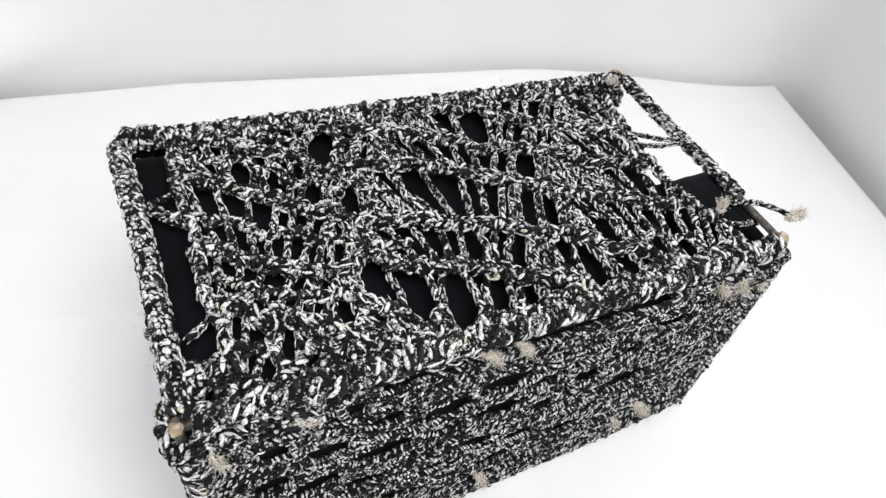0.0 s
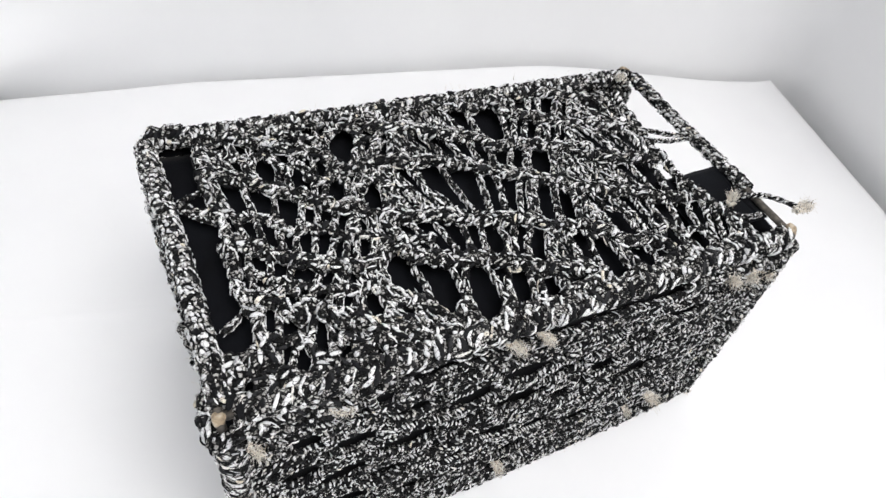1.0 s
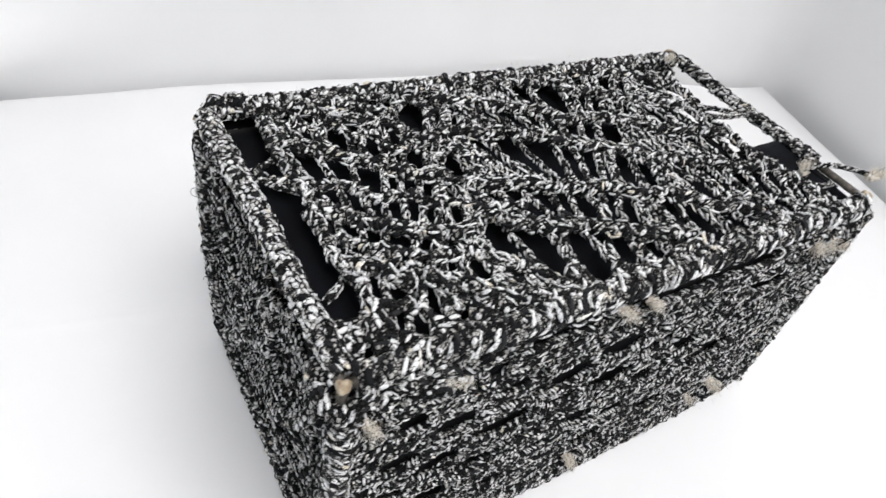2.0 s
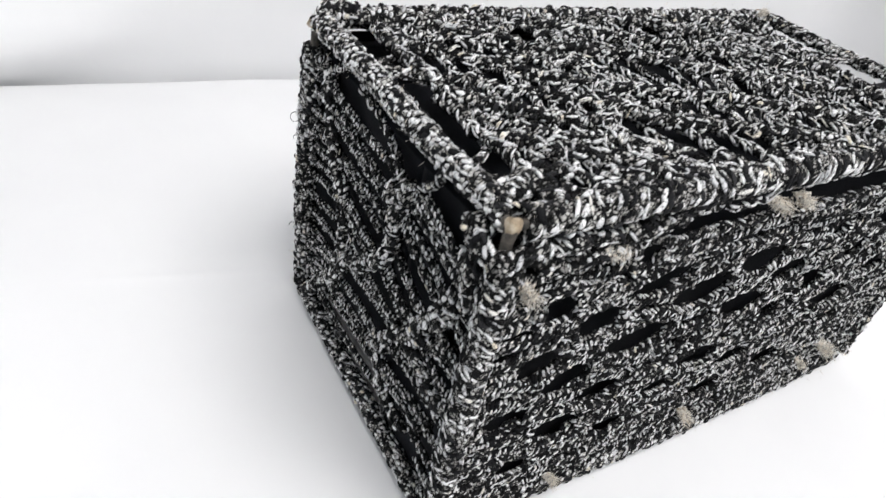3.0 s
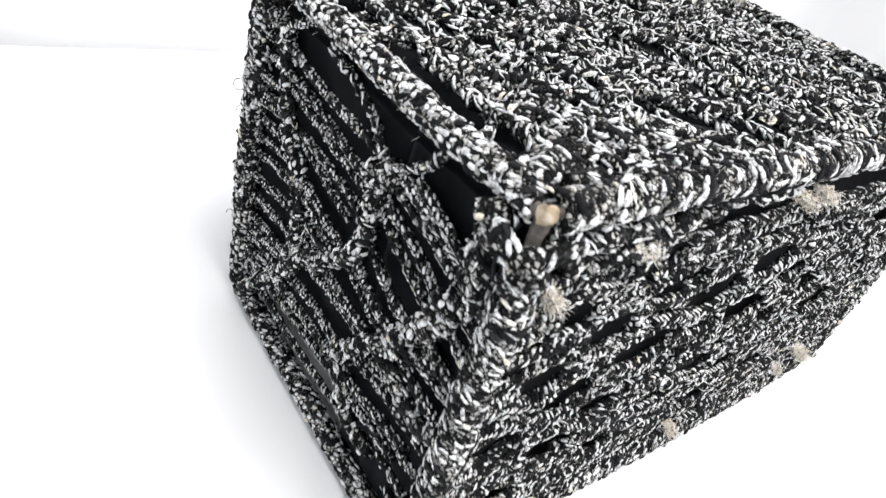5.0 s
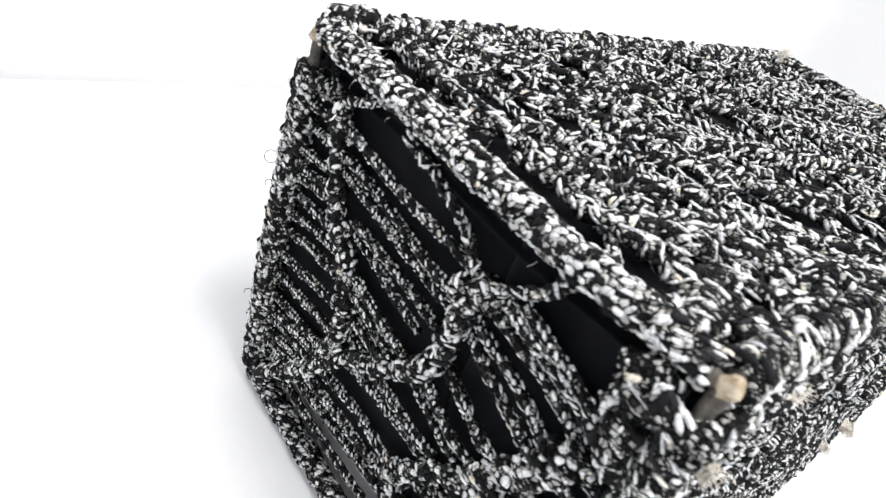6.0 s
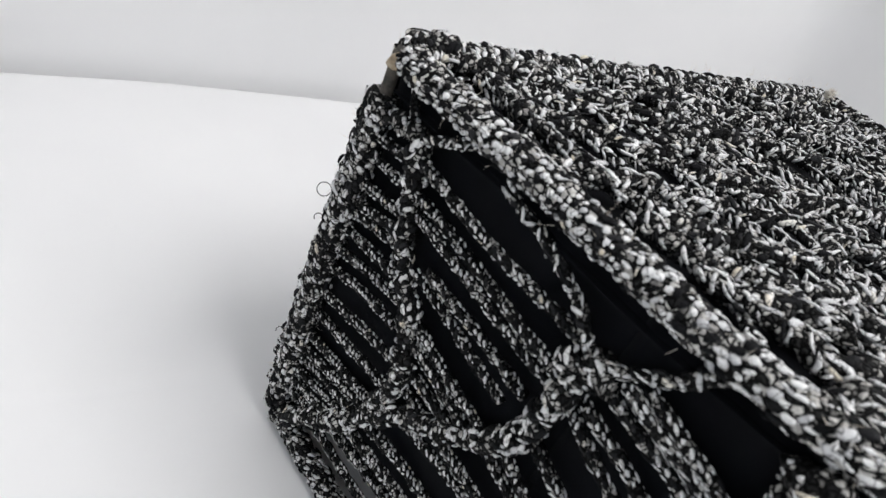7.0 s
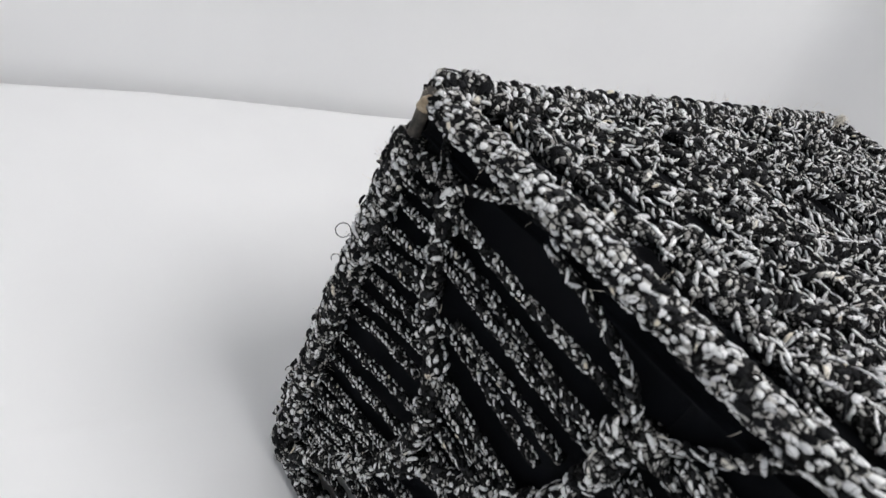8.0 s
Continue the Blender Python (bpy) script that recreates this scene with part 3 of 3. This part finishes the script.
# cords that cross the gap beside the rim
for a, b in (((0.012, 0.122), (0.033, 0.106)), ((0.012, 0.130), (0.031, 0.142)), ((0.014, 0.034), (0.032, 0.046))):
    cord(TOP, [a, ((a[0] + b[0]) / 2, (a[1] + b[1]) / 2 - 0.001), b], 0.0019, -0.001, name="crossing_cord")
for a, b in (((0.334, 0.112), (0.372, 0.104)), ((0.338, 0.126), (0.372, 0.108)), ((0.345, 0.030), (0.372, 0.022)), ((0.342, 0.036), (0.374, 0.046))):
    cord(TOP, [a, ((a[0] + b[0]) / 2, (a[1] + b[1]) / 2 - 0.003), b], 0.0020, -0.001, name="crossing_cord")

# short side: rows of knots with long cords between them; places are the depth and height of the finished box
def side(y, z):
    """From depth and height of the finished, skewed box to the place on the plain side."""
    v = np.linspace(-0.02, 0.21, 240)
    back = np.clip(v / 0.05, 0, 1)
    back = back * back * (3 - 2 * back)
    flat = float(np.interp(y, v + 0.0175 * back, v))
    k = min(1.0, max(0.0, flat / 0.05))
    return WIDTH - 0.008 - flat, z - min(1.0, max(0.0, z / 0.107)) * (0.012 - 0.005 * k * k * (3 - 2 * k))


def opened_side(path):
    """A hole near the foot of the short side."""
    p = np.array(path, float)
    c = np.array(side(0.040, 0.018))
    q = (p - c) / (0.013, 0.0115)
    r = np.linalg.norm(q, axis=1) + 1e-6
    return c + q * ((r + 1.05 * np.exp(-(r / 0.95) ** 2)) / r)[:, None] * (0.013, 0.0115)


LEFT.warp = opened_side
KNOT_ROWS = (([(0.178, 0.197), (0.174, 0.180), (0.166, 0.158), (0.161, 0.147), (0.150, 0.136), (0.143, 0.118), (0.141, 0.100), (0.150, 0.066)], 0.0046),
             ([(0.077, 0.186), (0.080, 0.165), (0.083, 0.145), (0.091, 0.127), (0.113, 0.108), (0.137, 0.086), (0.170, 0.042), (0.196, 0.014)], 0.0050),
             ([(0.084, 0.066), (0.066, 0.094), (0.048, 0.113), (0.036, 0.128), (0.025, 0.148), (0.017, 0.168)], 0.0046),
             ([(0.028, 0.095), (0.050, 0.103), (0.040, 0.117), (0.014, 0.131)], 0.0042),
             ([(0.082, 0.066), (0.067, 0.044), (0.052, 0.038), (0.038, 0.044)], 0.0040),
             ([(0.029, 0.096), (0.017, 0.094), (0.001, 0.106)], 0.0044),
             ([(0.212, 0.188), (0.196, 0.194), (0.178, 0.196)], 0.0042))
for places, radius in KNOT_ROWS:
    ridge(LEFT, [side(*p) for p in places], radius, 0.0, length=0.0040, width=0.0024, curl=0.3, white=0.66)
# long cords, as depth and height of both ends
UPPER = [(0.178, 0.190, 0.084, 0.185), (0.175, 0.170, 0.085, 0.164), (0.168, 0.176, 0.082, 0.170), (0.156, 0.149, 0.096, 0.143), (0.150, 0.156, 0.092, 0.150),
         (0.150, 0.133, 0.096, 0.126), (0.155, 0.126, 0.103, 0.118), (0.148, 0.112, 0.107, 0.113), (0.147, 0.102, 0.117, 0.103)]
BACK_FAN = [(0.214, 0.182, 0.172, 0.186), (0.213, 0.150, 0.168, 0.159), (0.215, 0.133, 0.164, 0.143), (0.214, 0.096, 0.152, 0.108), (0.219, 0.057, 0.154, 0.073), (0.219, 0.040, 0.160, 0.058), (0.219, 0.020, 0.176, 0.036), (0.212, 0.172, 0.168, 0.177), (0.212, 0.159, 0.168, 0.166), (0.211, 0.142, 0.167, 0.153), (0.213, 0.121, 0.162, 0.132), (0.217, 0.109, 0.161, 0.122), (0.214, 0.082, 0.150, 0.095),
            (0.218, 0.066, 0.152, 0.080), (0.219, 0.048, 0.156, 0.066), (0.219, 0.032, 0.165, 0.050)]
MIDDLE = [(0.126, 0.092, 0.073, 0.092), (0.117, 0.100, 0.067, 0.100), (0.098, 0.119, 0.060, 0.112), (0.090, 0.127, 0.052, 0.117), (0.081, 0.141, 0.043, 0.129), (0.077, 0.164, 0.034, 0.146),
          (0.072, 0.170, 0.029, 0.153), (0.070, 0.181, 0.017, 0.164), (0.066, 0.187, 0.013, 0.171), (0.060, 0.190, 0.010, 0.177)]
LONG = [(0.172, 0.041, 0.072, 0.050), (0.160, 0.054, 0.070, 0.061), (0.149, 0.067, 0.072, 0.072), (0.178, 0.030, 0.062, 0.036)]
LOWER = [(0.084, 0.075, 0.036, 0.081), (0.070, 0.086, 0.031, 0.093), (0.038, 0.121, 0.006, 0.118), (0.045, 0.110, 0.005, 0.105), (0.072, 0.062, 0.019, 0.069), (0.071, 0.050, 0.026, 0.056),
         (0.042, 0.066, 0.006, 0.066), (0.036, 0.081, 0.002, 0.084), (0.041, 0.045, 0.006, 0.049), (0.028, 0.030, 0.004, 0.033), (0.026, 0.016, 0.004, 0.019), (0.026, 0.150, 0.001, 0.140), (0.020, 0.162, 0.000, 0.153), (0.034, 0.136, 0.003, 0.128)]
for group, thick in ((UPPER, 0.0025), (BACK_FAN, 0.0024), (MIDDLE, 0.0026), (LONG, 0.0026), (LOWER, 0.0027)):
    for y0, z0, y1, z1 in group:
        sag = rng.normal(0, 0.0008)
        y1 -= 0.006 * (group is BACK_FAN and z1 < 0.15)
        cord(LEFT, [side(y0, z0), side((y0 + y1) / 2, (z0 + z1) / 2 + sag), side(y1, z1)], thick * rng.uniform(0.9, 1.08), -0.001, white=0.66)
# slack strands below the rim, flecked rather than plaited
for places in (((0.134, 0.207), (0.112, 0.201), (0.092, 0.194), (0.080, 0.185)), ((0.076, 0.184), (0.066, 0.191), (0.056, 0.199), (0.047, 0.210)), ((0.180, 0.195), (0.166, 0.203), (0.150, 0.212)), ((0.186, 0.199), (0.190, 0.208), (0.188, 0.216))):
    cord(LEFT, [side(*p) for p in places], 0.0022, -0.0005, lay=30, jitter=16, length=0.0046, width=0.0018, white=0.62, curl=0.3, stray=0.8, vary=0.4)
ridge(LEFT, [side(0.084, 0.178), side(0.076, 0.183), side(0.068, 0.183)], 0.0056, 0.001, length=0.0060, white=0.8)
ridge(LEFT, [side(0.006, 0.172), side(0.012, 0.186), side(0.012, 0.200), side(0.014, 0.212)], 0.0056, 0.0015, white=0.7)
ridge(LEFT, [side(0.018, 0.176), side(0.016, 0.190), side(0.022, 0.206)], 0.0036, -0.001)

# long side: cords that run along it and part round slits
# slits: middle, half length and half height, and the slope
SLITS = [(0.030, 0.0845, 0.0175, 0.0056, 0.12), (0.041, 0.1255, 0.0165, 0.0056, 0.10), (0.062, 0.109, 0.018, 0.0062, 0.06), (0.068, 0.146, 0.019, 0.0064, 0.14), (0.104, 0.124, 0.024, 0.0070, 0.05),
         (0.131, 0.104, 0.014, 0.0060, 0.14), (0.165, 0.0865, 0.021, 0.0056, -0.04), (0.105, 0.164, 0.023, 0.0056, 0.02), (0.142, 0.145, 0.025, 0.0070, 0.04), (0.184, 0.1235, 0.0225, 0.0045, 0.03),
         (0.188, 0.158, 0.026, 0.0062, 0.05), (0.214, 0.1415, 0.020, 0.0058, 0.07), (0.245, 0.121, 0.0185, 0.0058, 0.14), (0.210, 0.1055, 0.015, 0.0050, 0.14), (0.068, 0.0655, 0.0185, 0.0056, -0.04),
         (0.041, 0.164, 0.012, 0.0045, 0.15), (0.082, 0.182, 0.015, 0.0036, 0.12), (0.280, 0.141, 0.0175, 0.0058, 0.15), (0.045, 0.0435, 0.0135, 0.0042, -0.03)]
# shallower ones where the rows draw together
SLITS += [(x, z, 0.0150, 0.0036, 0.04) for x, z in ((0.092, 0.0885), (0.142, 0.070), (0.249, 0.058), (0.110, 0.048), (0.190, 0.050), (0.205, 0.072), (0.285, 0.100), (0.300, 0.075), (0.320, 0.120), (0.335, 0.050), (0.250, 0.165), (0.310, 0.160))]
HALF_ROW = 0.0145


def parted(x, z):
    """Cords crowd together above and below each slit."""
    for cx, cz, long, tall, slope in SLITS:
        dx, d = (x - cx) / long, z - cz - slope * (x - cx)
        if abs(dx) < 1 and abs(d) < HALF_ROW:
            h = (tall + 0.0048) * (1 - dx * dx) ** 0.5
            z = cz + slope * (x - cx) + math.copysign(h + abs(d) * (1 - h / HALF_ROW), d)
    return z


def lowered(x, z):
    """From the height in the finished, skewed box to the height on the plain side."""
    return z - min(1.0, z / 0.108) * (0.004 + 0.008 * (1 - min(1.0, max(0.0, x / 0.385))))


def woven_side(face, size, rows):
    for k in range(rows):
        z0 = 0.0140 + 0.0076 * k
        x = 0.010
        while x < size - 0.02:
            end = min(size - 0.010, x + rng.uniform(0.030, 0.075))
            base = z0 + rng.normal(0, 0.0006)
            pts = [(s, lowered(s, parted(s, base)) + rng.normal(0, 0.0003)) for s in np.linspace(x, end, max(4, int((end - x) / 0.0045)))]
            cord(face, pts, rng.uniform(0.0028, 0.0034), rng.normal(0, 0.0010), white=0.55, lay=rng.choice((44, 66)), jitter=9, length=0.0040, width=0.0018, wobble=0.0003, chain=bool(k % 2))
            x = end - 0.004


woven_side(FRONT, LENGTH - 0.008, 24)
# small knots tie the cords together at the ends of the slits
for cx, cz, long, tall, slope in SLITS[:19]:
    for way in (-1, 1):
        x, z = cx + way * long, cz + way * slope * long
        ridge(FRONT, [(x + d * 0.25, lowered(x, z + d)) for d in (-0.006, 0.0, 0.006)], 0.0032, 0.0012, length=0.0036, width=0.0018, white=0.66, name="knot")
for x0, x1, z, rad in ((0.01, 0.10, 0.193, 0.0050), (0.02, 0.07, 0.181, 0.0042), (0.10, 0.16, 0.196, 0.0034), (0.29, 0.372, 0.190, 0.0050), (0.31, 0.374, 0.178, 0.0042)):
    ridge(FRONT, [(x, z + rng.normal(0, 0.0015)) for x in np.linspace(x0, x1, 8)], rad, 0.001)


# the far sides are seen only through the gaps
def plain_side(face, size, top):
    for k in range(8):
        z = 0.02 + (top - 0.02) * k / 7
        cord(face, [(0.01, z), (size / 2, z + 0.003), (size - 0.01, z)], 0.0045)


plain_side(BACK, LENGTH, 0.19)
plain_side(RIGHT, WIDTH, 0.14)


# frayed ends and glued corners
def tuft(p, way, size, count, name="frayed_end", mats=(FRAY, FRAY)):
    p, way = np.array(p, float) + (0.005, 0.008, 0.0), np.array(way, float)
    size, count, pieces = size * 0.8, int(count * 3), []
    for i in range(count):
        d = way / np.linalg.norm(way) + (0.45, 0.0, -0.55) + rng.normal(0, 0.13, 3)
        d /= np.linalg.norm(d)
        bend = rng.normal(0, 0.35, 3)
        pts = np.array([p + rng.normal(0, size * 0.16, 3) + d * size * s + bend * size * s * s * 0.5 for s in np.linspace(0, 1, 5)])
        pieces.append((*tube_geometry(pts, np.linspace(0.00030, 0.00006, 5), (0.2, 0.3, 0.9), 4), 0))
    n = 14
    d = rng.normal(0, 1, (n, 3))
    d /= np.linalg.norm(d, axis=1)[:, None]
    t = np.cross(d, rng.normal(0, 1, (n, 3)))
    t /= np.linalg.norm(t, axis=1)[:, None]
    v, f = stitch_geometry(p + d * size * 0.14, t, d, np.full(n, size * 0.6), np.full(n, size * 0.24))
    pieces.append((v, f, 1))
    return add_yarn(name, pieces, basket, "frayed cream end of yarn", mats)


for p, way, size, count in (((0.181, -0.008, 0.030), (0, -1, -0.2), 0.013, 30), ((0.322, -0.007, 0.040), (0.2, -1, 0), 0.015, 36), ((0.302, -0.007, 0.030), (0, -1, 0), 0.010, 22), ((0.374, -0.004, 0.014), (0.3, -1, 0), 0.009, 20),
                            ((0.354, 0.176, 0.2100), (-0.3, -0.2, 1.2), 0.007, 24), ((0.076, -0.006, 0.017), (0, -1, 0), 0.011, 26), ((0.012, -0.005, 0.178), (0.2, -0.7, -0.5), 0.013, 30),
                            ((0.056, -0.004, 0.184), (1.2, -0.5, 0.6), 0.013, 34), ((0.160, -0.005, 0.194), (0.6, -1, 0.2), 0.013, 30), ((0.181, -0.005, 0.194), (0.3, -1, -0.1), 0.012, 30),
                            ((0.325, -0.004, 0.194), (0.3, -1, -0.6), 0.016, 46), ((0.345, -0.004, 0.188), (0.3, -1, -0.8), 0.016, 46), ((0.365, -0.003, 0.180), (0.6, -1, -0.5), 0.014, 40),
                            ((0.385, 0.002, 0.055), (1, -0.3, 0), 0.009, 24), ((0.352, 0.034, 0.209), (-0.3, 0.3, 1), 0.010, 26), ((0.387, 0.011, 0.216), (0.8, 0, 0.7), 0.013, 40)):
    tuft(p, way, size, count)


strand = smooth_path([(0.372, 0.046, 0.209), (0.384, 0.040, 0.211), (0.390, 0.030, 0.214), (0.392, 0.020, 0.217)], 0.003)
add_yarn("loose_strand", yarn_pieces(strand, (0.3, -0.3, 0.9), 0.0020, 0.0040, 0.0018, 30, 14, 0.65, curl=0.3), basket)


def glue_blob(p, sx, sy, sz):
    p = (p[0] + 0.005, p[1] + 0.008, p[2])
    bm = bmesh.new()
    bmesh.ops.create_icosphere(bm, subdivisions=3, radius=1.0)
    for v in bm.verts:
        k = 1 + 0.40 * noise.noise(v.co * 1.5 + Vector(p) * 40) + 0.12 * noise.noise(v.co * 5.0)
        v.co = Vector((p[0] + v.co.x * sx * k, p[1] + v.co.y * sy * k, p[2] + v.co.z * sz * k))
    for f in bm.faces:
        f.smooth = True
    part("glue_blob", bm, GLUE, basket, "tan dried glue on the wire corner")


post_path = smooth_path([(0.0070, 0.0066, 0.160), (0.0068, 0.0062, 0.185), (0.0064, 0.0056, 0.2080)], 0.003)
bare_post = new("corner_post", yarn_mesh("corner_post", [(*tube_geometry(post_path, 0.0023 + 0.0004 * np.sin(np.arange(len(post_path)) * 1.3), (1, 0, 0), 12), 0)], (WIRE,)))
bare_post.parent = basket
tagged(bare_post, "bare weathered corner post with a tan tip")
glue_blob((0.0013, -0.0027, 0.2080), 0.0032, 0.0032, 0.0040)
ridge(LEFT, [side(0.010, 0.208), side(0.003, 0.205), side(-0.004, 0.203)], 0.0050, 0.0035, white=0.68)
glue_blob((-0.0015, 0.185, 0.2065), 0.0028, 0.0028, 0.0032)
ridge(TOP, [(0.004, 0.186), (0.008, 0.190), (0.015, 0.190), (0.026, 0.187)], 0.0054, 0.003)
ridge(TOP, [(0.001, 0.016), (0.004, 0.009), (0.010, 0.006)], 0.0058, -0.001)
ridge(FRONT, [(0.012, 0.200), (0.014, 0.194), (0.020, 0.190)], 0.0060, 0.001)
ridge(FRONT, [(0.012, 0.196), (0.003, 0.1935), (-0.004, 0.191)], 0.0046, 0.0035, white=0.75)
ridge(FRONT, [(-0.004, 0.186), (0.003, 0.184), (0.010, 0.182)], 0.0040, 0.003)
ridge(FRONT, [(0.012, 0.176), (0.004, 0.170), (0.006, 0.160)], 0.0062, 0.0)
glue_blob((0.372, 0.190, 0.205), 0.0040, 0.0040, 0.0035)
glue_blob((0.377, 0.002, 0.209), 0.0035, 0.0045, 0.0030)


# loose threads
def thread(points, radius=0.00028, mat=YARN_DARK):
    path = smooth_path([tuple(np.array(p) + (0.005, 0.008, 0.0)) for p in points], 0.0008)
    ob = new("loose_thread", yarn_mesh("loose_thread", [(*tube_geometry(path, radius, (0.3, 0.2, 0.93), 5), 0)], (mat,)))
    ob.parent = basket
    return tagged(ob, "fine loose black thread")


def thread_loop(x, y, z, r, tail=0.0):
    """A small ring of thread that stands off the back corner."""
    out, up = np.array((-0.8, 0.6, 0.0)), np.array((0.25, 0.3, 0.92))
    c = np.array((x, y, z)) + out * r
    thread([c + r * (-math.cos(a) * out + math.sin(a) * up) for a in np.linspace(0.15, 6.1 - tail, 11)], 0.00020)


thread_loop(-0.004, 0.194, 0.1412, 0.0030)
thread_loop(-0.004, 0.194, 0.1265, 0.0018, 2.2)
thread_loop(-0.005, 0.194, 0.0585, 0.0020, 2.6)
thread([(0.000, 0.004, 0.200), (-0.006, 0.003, 0.194), (-0.009, 0.001, 0.186), (-0.006, 0.000, 0.180), (0.000, -0.002, 0.184), (0.002, -0.005, 0.190)], 0.0005)


# stray fibres along the rims
def stray_fibres(name, a, b, out, count, radius):
    a, b, out = (np.array(p, float) for p in (a, b, out))
    pieces = []
    for i in range(count):
        d = out + rng.normal(0, 0.7, 3)
        d /= np.linalg.norm(d)
        p = a + (b - a) * rng.random() + d * radius
        bend = rng.normal(0, 0.5, 3)
        size = rng.uniform(0.0015, 0.0042)
        pts = np.array([p + d * size * t + bend * size * t * t * 0.5 for t in np.linspace(0, 1, 4)])
        pieces.append((*tube_geometry(pts, np.linspace(0.00010, 0.00005, 4), (0.2, 0.3, 0.9), 3), 0))
    ob = add_yarn(name, pieces, basket, "fine stray fibres of yarn", (FRAY,))
    ob["kind"] = "stuff"


for a, b, out in (((IN, 0.01, HIGH), (IN, WIDTH - 0.01, HIGH), (-0.4, 0, 0.9)), ((0.01, IN, HIGH), (LENGTH - 0.01, IN, HIGH), (0, -0.6, 0.8)),
                  ((0.01, WIDTH - IN, HIGH), (LENGTH - 0.01, WIDTH - IN, HIGH), (0, 0.3, 0.9)), ((0.006, WIDTH - 0.006, 0.02), (0.006, WIDTH - 0.006, 0.19), (-0.9, 0.5, 0)),
                  ((0.01, IN - 0.004, LOW), (LENGTH - 0.01, IN - 0.004, LOW), (0, -0.9, 0.1))):
    stray_fibres("fibre_fuzz", a, b, out, 110, 0.0066)


# the handmade box is not square: it is deeper and higher at the end with the short woven side
def skewed(co):
    """co: rows of x, y, z in the basket's own measure."""
    x, y, z = co[:, 0] - 0.005, co[:, 1] - 0.008, co[:, 2]
    near = 1 - np.clip(x / 0.385, 0, 1)
    back = np.clip(y / 0.05, 0, 1)
    back = back * back * (3 - 2 * back)
    up = np.clip(z / 0.10, 0, 1)
    co[:, 1] += 0.0175 * near * back
    co[:, 2] += up * (0.004 + near * (0.008 - 0.005 * back))
    return co


for ob in basket.children:
    verts = ob.data.vertices
    co = np.empty(len(verts) * 3)
    verts.foreach_get("co", co)
    verts.foreach_set("co", skewed(co.reshape(-1, 3)).ravel())
    ob.data.update()
